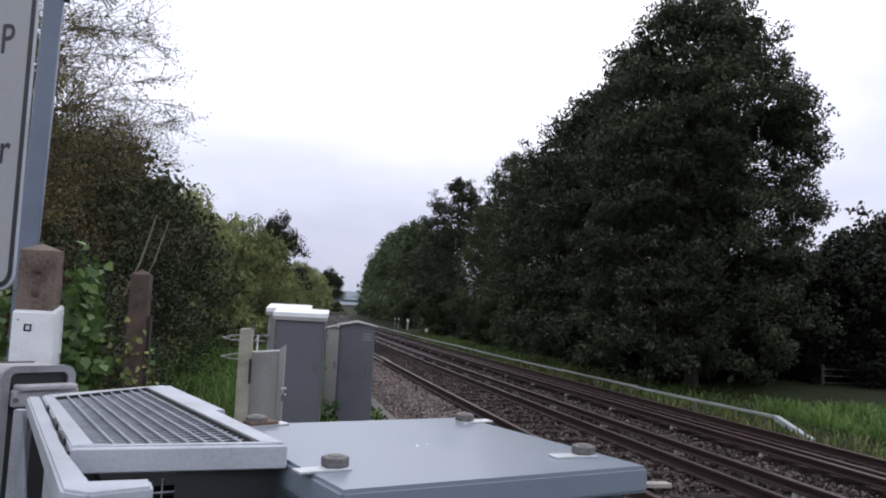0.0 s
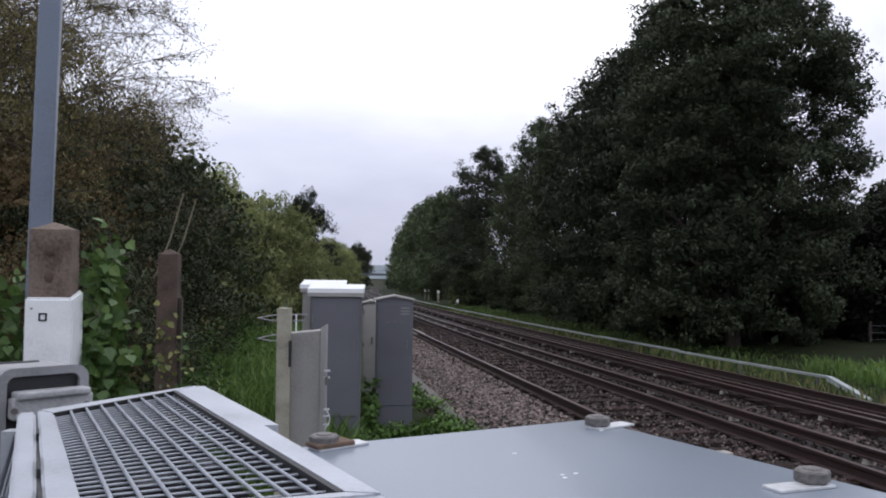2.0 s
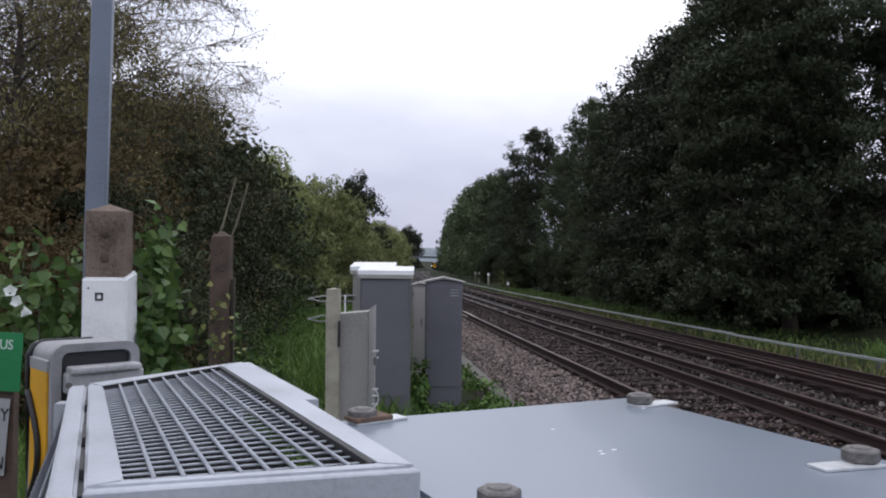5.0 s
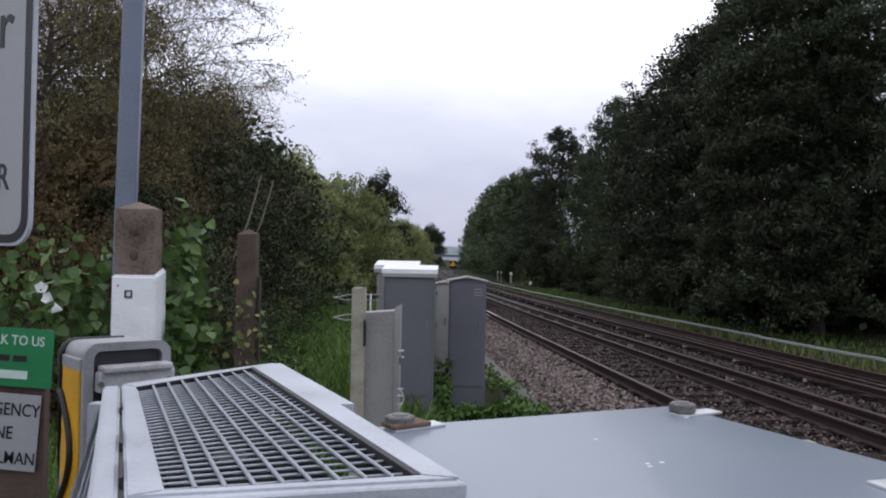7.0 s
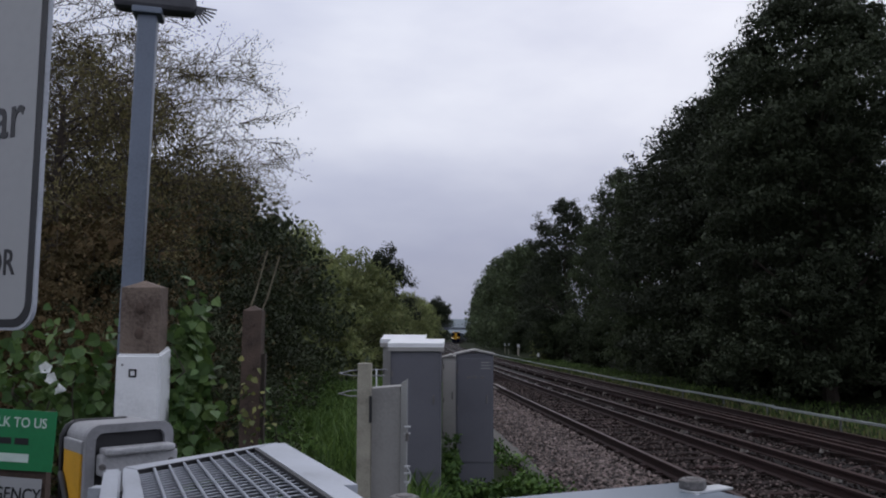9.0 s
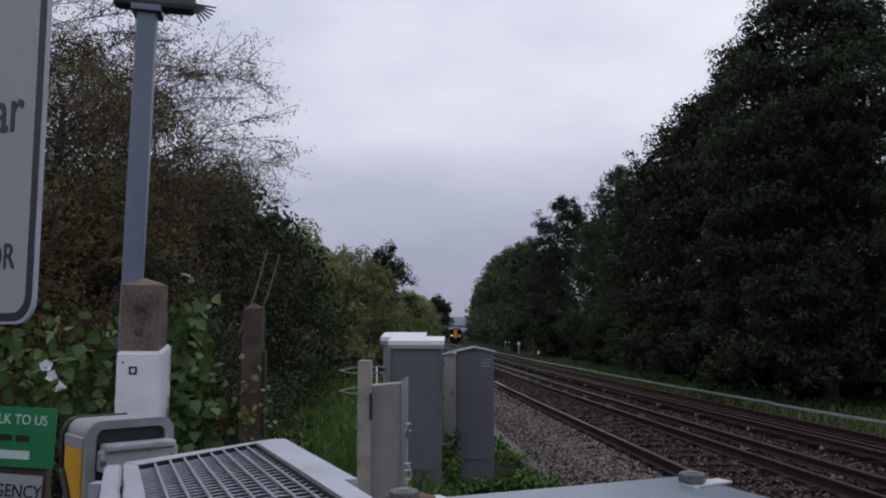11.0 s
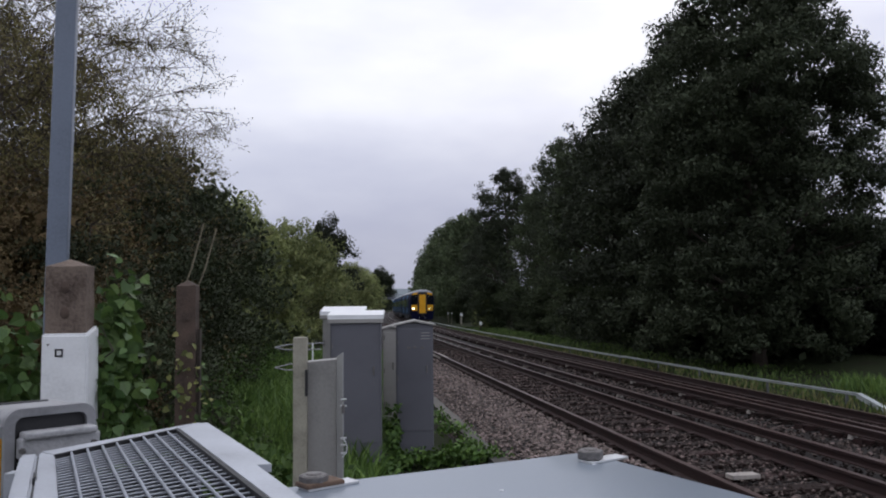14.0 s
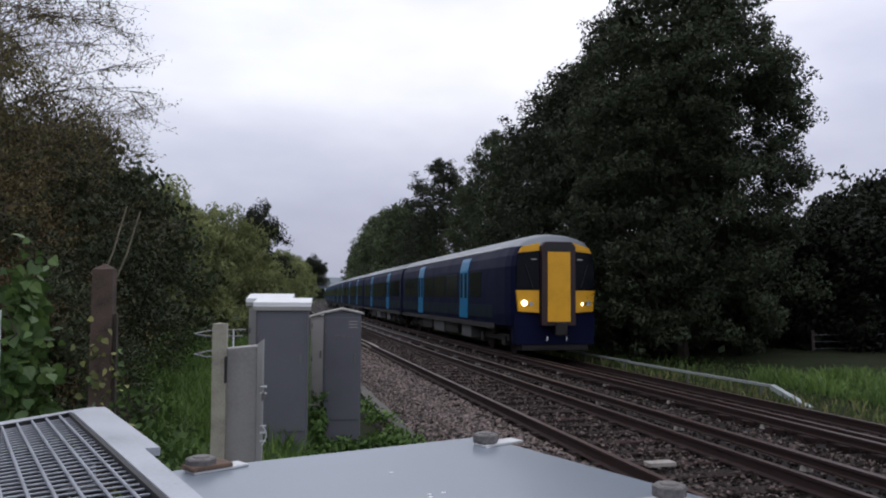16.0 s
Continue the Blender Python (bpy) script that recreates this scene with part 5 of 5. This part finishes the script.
def creeper(label, zones, single, rest, size, seed, material, material_all, flowers=0, facing=-90):
    t = thing("creeper", label, "climbing plant")
    rng = random.Random(seed)
    me = leaf_mesh("leaf", material)
    base = np.array([v.co[:] for v in me.vertices])
    polys = [tuple(p.vertices) for p in me.polygons]
    verts, faces = [], []

    def spot():
        zx, zy, zz, rx, ry, rz = rng.choice(zones)
        return (zx + rng.gauss(0, rx), zy + abs(rng.gauss(0, ry)), zz + rng.gauss(0, rz))

    for k in range(single + rest):
        x, y, z = spot()
        s = size * rng.uniform(0.55, 1.25)
        back = 0.0 if k < single else rng.uniform(0.02, 0.25)
        m = pose(x, y + back, z, rng.uniform(-60, 25), rng.uniform(-35, 35), rng.uniform(-180, 180)) if rng.random() < 0.3 else pose(x, y + back, z, 90 + rng.uniform(-45, 35), 180 + rng.uniform(-70, 70), rng.uniform(-55, 55))
        m = m @ Matrix.Scale(s, 4)
        if k < single:
            share("leaf", me, t, m)
        else:
            b = len(verts)
            A = np.array(m)
            verts.extend((base @ A[:3, :3].T + A[:3, 3]).tolist())
            faces.extend([tuple(i + b for i in p) for p in polys])
    if rest:
        ob = new("leaf_mass", raw("leaf_mass", verts, faces, material_all))
        ob.parent = t
        tagged(ob, "shaded leaves deeper in the creeper", kind="stuff")
    bm = bmesh.new()
    for k in range(14):
        x, y, z = spot()
        a = Vector((x, y + 0.05, z))
        for _ in range(5):
            b = a + Vector((rng.gauss(0, 0.05), rng.gauss(0, 0.03), -0.09))
            tube_into(bm, a, b, 0.003, 0.003, 5, False)
            a = b
    part("stem_mass", bm, BARK, t, "thin twining stems", kind="stuff")
    for k in range(flowers):
        bm = bmesh.new()
        r = bmesh.ops.create_cone(bm, cap_ends=False, segments=10, radius1=0.004, radius2=0.024, depth=0.034)
        for v in r["verts"]:
            if v.co.z > 0:
                v.co *= 1 + 0.12 * math.sin(5 * math.atan2(v.co.y, v.co.x))
        f = part("flower", bm, mat("white_petals", (0.78, 0.80, 0.78), 0.6, 0, 0.06, 30, 90, 0, translucent=0.2), t, "white trumpet flower", smooth=True)
        f.matrix_basis = pose(-1.70 + 0.035 * k, 3.43, 1.66 - 0.04 * k, 70, 20 * k, 30 - 50 * k)
    return t


creeper("green bindweed with broad leaves round the white post", [(-1.20, 3.54, 1.75, 0.030, 0.05, 0.09), (-1.185, 3.48, 1.52, 0.040, 0.05, 0.12), (-1.16, 3.46, 1.32, 0.045, 0.05, 0.12), (-1.72, 3.55, 1.62, 0.16, 0.08, 0.13), (-1.98, 3.55, 1.50, 0.20, 0.08, 0.17), (-1.65, 3.55, 1.40, 0.14, 0.08, 0.14)], 295, 1500, 0.050, 51, IVY, IVY_ALL, flowers=3)
creeper("yellowing creeper on the dark fence post", [(-1.50, 5.93, 1.25, 0.07, 0.03, 0.16), (-1.45, 5.93, 0.9, 0.09, 0.03, 0.18)], 70, 120, 0.045, 52, mat("yellowing_creeper", (0.19, 0.20, 0.06), 0.6, 0, 0.4, 9, 40, 0.05, obj=True, translucent=0.2), IVY_ALL)


def weeds(name, label, spots, per, leaf, seed, material, spread=0.09):
    rng = np.random.default_rng(seed)
    c, s = [], []
    for x, y, h, r in spots:
        for _ in range(16):
            f = rng.random()
            c.append((x + rng.normal(0, r * 0.5), y + rng.normal(0, r * 0.5), -0.25 - fall(y) + h * f))
            s.append(spread)
    v, f, nm = leaf_cloud(c, s, per, leaf, rng, 1.5)
    ob = new(name, foliage(name, v, f, nm, material))
    return tagged(ob, label, "weeds", kind="stuff")


weeds("weeds", "bright green leafy weeds round the case bases", [(-0.22, 10.0, 0.12, 0.16), (0.05, 10.5, 0.15, 0.2), (0.35, 10.6, 0.17, 0.2), (0.62, 10.7, 0.19, 0.2), (0.88, 10.7, 0.18, 0.2), (-0.12, 11.0, 0.7, 0.03), (-0.10, 10.8, 0.4, 0.04)], 26, 0.040, 61, WEED, spread=0.06)
weeds("weed_patches", "low green weeds among the ballast edge stones", [(1.0, 11.8, 0.12, 0.25), (0.85, 13.2, 0.14, 0.3), (1.2, 10.9, 0.12, 0.2), (0.6, 14.6, 0.15, 0.3), (0.4, 16.6, 0.15, 0.3), (1.5, 9.8, 0.10, 0.25)], 14, 0.042, 62, WEED, spread=0.07)
weeds("nettle_bank", "mixed nettles and weeds below the hedge", [(-1.6, 7.2, 0.7, 0.4), (-2.2, 7.6, 0.8, 0.4), (-1.9, 8.6, 0.8, 0.5), (-2.6, 9.6, 0.9, 0.5), (-3.2, 12, 0.9, 0.7), (-3.6, 15, 1.0, 0.8), (-4.0, 19, 1.1, 0.9), (-4.2, 23, 1.0, 0.9), (-4.6, 27, 1.0, 0.9), (-1.3, 7.9, 0.5, 0.4)], 50, 0.055, 63, NETTLE, spread=0.2)

# ---------------------------------------------------------------- far things along the line
def far_bridge():
    t = thing("footbridge", "dark steel bridge crossing the line far away", "bridge")
    y = 335
    x = far_x(y)
    bm = bmesh.new()
    box_into(bm, x - 2, y, 2.85, 34, 2.4, 0.9)
    part("deck", bm, BRIDGE, t)
    for dx in (-9.5, 5.5):
        bm = bmesh.new()
        box_into(bm, x + dx, y, -0.1, 1.0, 2.4, 5.4)
        part("pier", bm, BRIDGE, t)
    for k in range(18):
        bm = bmesh.new()
        box_into(bm, x - 18.5 + 2 * k, y - 1.15, 3.80, 0.12, 0.12, 1.0)
        part("baluster", bm, BRIDGE, t)
    bm = bmesh.new()
    box_into(bm, x - 2, y - 1.15, 4.35, 34, 0.12, 0.12)
    part("handrail", bm, BRIDGE, t)


far_bridge()


def marker_post(x, y, h, material, label):
    t = thing("marker_post", label, "post", "marker posts on the verge")
    bm = bmesh.new()
    box_into(bm, 0, 0, h / 2 - 0.15, 0.10, 0.10, h + 0.3, bevel=0.01)
    part("shaft", bm, material, t)
    bm = bmesh.new()
    box_into(bm, 0, -0.055, h - 0.18, 0.2, 0.012, 0.28)
    part("plate", bm, CAP_WHITE, t)
    t.matrix_basis = pose(x, y, -0.25 - fall(y))


for dx, y in ((4.2, 88), (4.6, 92), (4.1, 97), (4.4, 104)):
    marker_post(far_x(y) + dx, y, 1.3, WEATHERED_WOOD, "short pale marker post on the verge")
marker_post(far_x(66) + 2.9, 66, 0.8, BARK, "short dark marker post beside the trunking")


def paddock_fence():
    t = thing("paddock_fence", "low grey wire and post fence beyond the verge", "fence")
    for k in range(7):
        x = 15.6 + 1.9 * k
        bm = bmesh.new()
        box_into(bm, x, 24.5 + 0.25 * k, 0.10, 0.09, 0.09, 1.0, bevel=0.01)
        part("post", bm, WEATHERED_WOOD if k == 2 else BARK, t)
    for z in (0.02, 0.24, 0.46):
        bm = bmesh.new()
        tube_into(bm, (15.6, 24.45, z), (27.0, 25.95, z), 0.012, 0.012, 6)
        part("strand", bm, STEEL_POST, t)


paddock_fence()
place(b1, far_x(72) + 4.4, 72, 0.32, 50)
blades("tussock_grass", 5000, (10.2, 15.0, 12.5, 19.0), 44, 0.36, GRASS, "bright tussocks of grass by the trunking end", z=-0.25, skip=on_line)


def loose_board(x, y, z, L, w, turn, label):
    t = thing("loose_board", label, "board", "boards on the track")
    bm = bmesh.new()
    box_into(bm, 0, 0, 0, w, L, 0.05, bevel=0.006)
    part("plank", bm, mat("bleached_timber", (0.33, 0.30, 0.27), 0.85, 0, 0.35, 7, 60, 0.3), t)
    t.matrix_basis = pose(x, y, z - fall(y), -0.43, 0, turn)


loose_board(3.83, 9.05, -0.125, 0.16, 0.34, 8, "short bleached timber block lying between the rails")
loose_board(1.48, 31.5, -0.115, 3.0, 0.34, 4.5, "long pale board lying beside the near rail")

# ---------------------------------------------------------------- the train
HALF = [(1.36, 0.92), (1.40, 1.25), (1.40, 2.70), (1.34, 3.02), (1.20, 3.30)]
ROOF = [(1.20, 3.30), (1.06, 3.46), (0.80, 3.58), (0.42, 3.68), (0.0, 3.71)]


def loft(bm, half, ys, shrink, closed=False):
    """Mirror a half-section and carry it along the car, narrowed by shrink at each station."""
    full = [(x, z) for x, z in half] + [(-x, z) for x, z in half[::-1] if x > 0]
    rows = []
    for y, s, dz in zip(ys, shrink, [0] * len(ys)):
        rows.append([bm.verts.new((x * s, y, z)) for x, z in full])
    n = len(full)
    for a, b in zip(rows, rows[1:]):
        for k in range(n - 1):
            bm.faces.new((a[k], a[k + 1], b[k + 1], b[k]))
    return rows


def bogie(t, y):
    g = part("bogie", bmesh.new(), TRAIN_UNDER, t)
    bm = bmesh.new()
    for s in (-1, 1):
        box_into(bm, s * 1.02, y, 0.52, 0.12, 3.3, 0.22, bevel=0.03)
        for d in (-1.3, 1.3):
            box_into(bm, s * 1.05, y + d, 0.42, 0.2, 0.3, 0.3, bevel=0.03)
        box_into(bm, s * 1.05, y, 0.72, 0.22, 0.6, 0.35, bevel=0.05)
    box_into(bm, 0, y, 0.55, 2.0, 0.5, 0.22)
    bm.to_mesh(g.data)
    bm.free()
    for d in (-1.3, 1.3):
        bm = bmesh.new()
        for s in (-0.75, 0.75):
            tube_into(bm, (s - 0.065, y + d, 0.42), (s + 0.065, y + d, 0.42), 0.42, 0.42, 20)
        tube_into(bm, (-0.8, y + d, 0.42), (0.8, y + d, 0.42), 0.08, 0.08, 10)
        part("wheelset", bm, RAIL_RUST, g, "steel wheelset")


def carriage(front, label):
    """One car; its own +y is the way it travels, z 0 is the rail."""
    t = thing("train_carriage", label, "train carriage", "carriages of the train")
    if front:
        ys, sh = [-9.9, 8.3, 9.2, 9.6, 9.80], [1, 1, 0.985, 0.94, 0.88]
    else:
        ys, sh = [-9.9, 9.9], [1, 1]
    bm = bmesh.new()
    rows = loft(bm, HALF, ys, sh)
    for r in (rows[0], rows[-1]):
        bm.faces.new(r)
    lo = [(r[0], r[-1]) for r in rows]
    for a, b in zip(lo, lo[1:]):
        bm.faces.new((a[0], b[0], b[1], a[1]))
    bmesh.ops.recalc_face_normals(bm, faces=bm.faces)
    part("body", bm, TRAIN_NAVY, t, "dark navy blue bodyside")
    bm = bmesh.new()
    rows = loft(bm, ROOF, ys, [s * 1.006 for s in sh])
    if front:
        for v in rows[-1]:
            v.co.z -= (v.co.z - 3.25) * 0.30
        for v in rows[-2]:
            v.co.z -= (v.co.z - 3.25) * 0.10
    for r in (rows[0], rows[-1]):
        bm.faces.new(r)
    bmesh.ops.recalc_face_normals(bm, faces=bm.faces)
    part("roof", bm, TRAIN_ROOF, t, "pale grey curved roof", smooth=True)
    y1 = 8.2 if front else 9.8
    doors = (4.0, -4.6) if front else (4.4, -4.4)
    for s in (-1, 1):
        bm = bmesh.new()
        box_into(bm, s * 1.21, (y1 - 9.8) / 2, 3.30, 0.05, y1 + 9.8, 0.045, bevel=0.01)
        part("cantrail", bm, CAP_WHITE, t, "pale gutter line along the roof edge")
        bm = bmesh.new()
        box_into(bm, s * 1.385, (y1 - 9.8) / 2, 0.86, 0.03, y1 + 9.6, 0.16)
        part("solebar", bm, TRAIN_UNDER, t)
        for d in doors:
            bm = bmesh.new()
            lv = [(1.411, 1.02, 0.0), (1.411, 2.70, 0.06), (1.352, 3.03, 0.14), (1.300, 3.15, 0.17)]
            rows = [[bm.verts.new((s * x, d + e + o, z)) for e in (-0.62, 0.62)] for x, z, o in lv]
            back = [[bm.verts.new((s * (x - 0.02), d + e + o, z)) for e in (-0.62, 0.62)] for x, z, o in lv]
            for a, b in zip(rows, rows[1:]):
                bm.faces.new((a[0], a[1], b[1], b[0]))
            for e in (0, 1):
                for k in range(3):
                    bm.faces.new((rows[k][e], rows[k + 1][e], back[k + 1][e], back[k][e]))
            bm.faces.new((rows[0][0], rows[0][1], back[0][1], back[0][0]))
            bmesh.ops.recalc_face_normals(bm, faces=bm.faces)
            dr = part("door", bm, TRAIN_BLUE, t, "light blue sliding door")
            for o in (-0.30, 0.34):
                bm = bmesh.new()
                box_into(bm, s * 1.413, d + o, 2.18, 0.012, 0.34, 0.90, bevel=0.004)
                part("door_window", bm, TRAIN_GLASS, dr)
        spans = [(-9.2, doors[1] - 0.9), (doors[1] + 0.9, doors[0] - 0.9), (doors[0] + 0.9, y1 - (1.6 if front else 0.5))]
        for a, b in spans:
            n = max(1, int((b - a) / 1.75))
            w = (b - a) / n
            for k in range(n):
                bm = bmesh.new()
                box_into(bm, s * 1.402, a + w * (k + 0.5), 2.2, 0.012, w - 0.16, 0.86, bevel=0.004)
                part("window", bm, TRAIN_GLASS, t, "dark tinted side window")
        bm = bmesh.new()
        box_into(bm, s * 1.402, (y1 - 9.8) / 2, 1.32, 0.008, y1 + 9.4, 0.42)
        part("lower_band", bm, TRAIN_TEAL, t, "dark teal lower band")
    rng = random.Random(9)
    for k, (y, L) in enumerate(((-3.6, 2.2), (-1.0, 2.0), (1.5, 2.2), (3.9, 1.4))):
        for s in (-1, 1):
            bm = bmesh.new()
            box_into(bm, s * 0.9, y, 0.60, 0.75, L, 0.46 + 0.08 * (k % 2), bevel=0.03)
            part("equipment_box", bm, mat("underframe_box", (0.10, 0.10, 0.105), 0.7, 0.1, 0.3, 3, 40, 0.1) if k in (1, 3) else TRAIN_UNDER, t)
    bm = bmesh.new()
    box_into(bm, 0, 0, 0.86, 2.3, 19.4, 0.14)
    part("underframe", bm, TRAIN_UNDER, t)
    bogie(t, 7.0)
    bogie(t, -7.0)
    if not front:
        for s in (-1, 1):
            bm = bmesh.new()
            box_into(bm, 0, s * 10.06, 2.05, 1.3, 0.30, 2.2, bevel=0.05)
            part("gangway", bm, BOX_DARK, t, "black rubber gangway bellows")
        return t
    bm = bmesh.new()
    box_into(bm, 0, -10.06, 2.05, 1.3, 0.30, 2.2, bevel=0.05)
    part("gangway", bm, BOX_DARK, t, "black rubber gangway bellows")
    # the cab front
    def slab(name, xz, y0, y1, material, label="", bev=0.0, parent=t):
        """A front panel over an outline (x, z), bent back towards the corners."""
        bm = bmesh.new()
        f = [bm.verts.new((x, y1 - 0.16 * max(0, abs(x) - 0.55) ** 1.3, z)) for x, z in xz]
        b = [bm.verts.new((x, y0 - 0.16 * max(0, abs(x) - 0.55) ** 1.3, z)) for x, z in xz]
        n = len(xz)
        bm.faces.new(f)
        bm.faces.new(b[::-1])
        for i in range(n):
            bm.faces.new((b[i], b[(i + 1) % n], f[(i + 1) % n], f[i]))
        bmesh.ops.recalc_face_normals(bm, faces=bm.faces)
        return part(name, bm, material, parent, label)
    slab("gangway_surround", [(-0.52, 0.95), (0.52, 0.95), (0.52, 3.28), (0.40, 3.42), (-0.40, 3.42), (-0.52, 3.28)], 9.9, 10.16, TRAIN_GANG, "dark maroon gangway surround")
    d = slab("gangway_door", [(-0.35, 1.06), (0.35, 1.06), (0.35, 3.12), (-0.35, 3.12)], 10.14, 10.19, TRAIN_YELLOW, "bright yellow gangway door")
    slab("header_panel", [(-0.45, 3.15), (0.45, 3.15), (0.40, 3.36), (-0.40, 3.36)], 10.15, 10.18, BOX_DARK, "dark destination panel", parent=t)
    for s in (-1, 1):
        slab("windscreen", [(s * 0.55, 2.02), (s * 1.22, 2.02), (s * 1.21, 2.80), (s * 1.13, 3.08), (s * 0.55, 3.14)], 9.80, 9.99, TRAIN_GLASS, "dark cab windscreen")
        slab("top_panel", [(s * 0.54, 3.16), (s * 1.14, 3.10), (s * 1.04, 3.27), (s * 0.54, 3.40)], 9.80, 9.985, TRAIN_YELLOW, "yellow panel above the windscreen")
        hp = slab("lamp_panel", [(s * 0.56, 1.32), (s * 1.16, 1.36), (s * 1.23, 1.98), (s * 0.56, 1.98)], 9.80, 10.02, TRAIN_YELLOW, "yellow headlamp panel")
        for k, (x, z, r, m_) in enumerate(((1.00, 1.60, 0.085, LAMP_ON if s > 0 else LAMP_LENS), (0.80, 1.58, 0.07, LAMP_LENS if s > 0 else LAMP_ON))):
            bm = bmesh.new()
            yb = 10.02 - 0.16 * max(0, x - 0.55) ** 1.3
            rr = r if not (s < 0 and k == 1) else 0.032
            tube_into(bm, (s * x, yb - 0.02, z), (s * x, yb + 0.02, z), rr, rr * 0.9, 16)
            part("headlamp", bm, m_, hp, "lit round headlamp" if m_ is LAMP_ON else "unlit round lamp")
        bm = bmesh.new()
        tube_into(bm, (s * 0.75, 10.0, 2.06), (s * 0.98, 9.97, 2.75), 0.012, 0.008, 6)
        part("wiper", bm, BOX_DARK, t)
        bm = bmesh.new()
        box_into(bm, s * 0.72, 9.995, 2.90, 0.16, 0.02, 0.035)
        part("marker_light", bm, LAMP_LENS, t, "small pale marker light")
    slab("nose", [(-1.20, 0.38), (1.20, 0.38), (1.24, 1.00), (1.22, 1.31), (-1.22, 1.31), (-1.24, 1.00)], 9.4, 9.98, TRAIN_NAVY, "dark lower nose")
    bm = bmesh.new()
    box_into(bm, 0, 9.6, 0.30, 2.1, 0.5, 0.22, bevel=0.04)
    part("snowplough", bm, TRAIN_UNDER, t)
    bm = bmesh.new()
    tube_into(bm, (0, 9.7, 0.86), (0, 10.35, 0.86), 0.11, 0.11, 12)
    box_into(bm, 0, 10.36, 0.86, 0.36, 0.12, 0.40, bevel=0.04)
    part("coupler", bm, TRAIN_UNDER, t, "dark automatic coupler")
    for s in (-0.3, 0.3):
        bm = bmesh.new()
        tube_into(bm, (s, 10.0, 0.62), (s + 0.05, 10.1, 0.5), 0.02, 0.02, 8)
        part("hose", bm, WASHER, t, "pale coupling hose end")
    return t


lead = carriage(True, "leading dark blue train carriage with a yellow front and lit headlamp")
follow = carriage(False, "dark blue train carriage with light blue doors")
CARS = [lead, follow] + [copy_thing(follow, pose(0, 0, 0)) for _ in range(5)]

NOSE_AT_END, SPEED, PITCH = 23.0, 33.0, 20.3


def motions():
    """The train runs towards the viewer along the far track."""
    for k, car in enumerate(CARS):
        rows = []
        for i in range(33):
            t = i * 0.5
            y = NOSE_AT_END + SPEED * (16.0 - t) + 10.2 + PITCH * k
            s = (far_x(y - 7) - far_x(y + 7)) / 14
            rows.append((t, pose((far_x(y - 7) + far_x(y + 7)) / 2, y, -fall(y), 0.43, 0, 180 + math.degrees(math.atan(s)))))
        walk(car, rows)


motions()
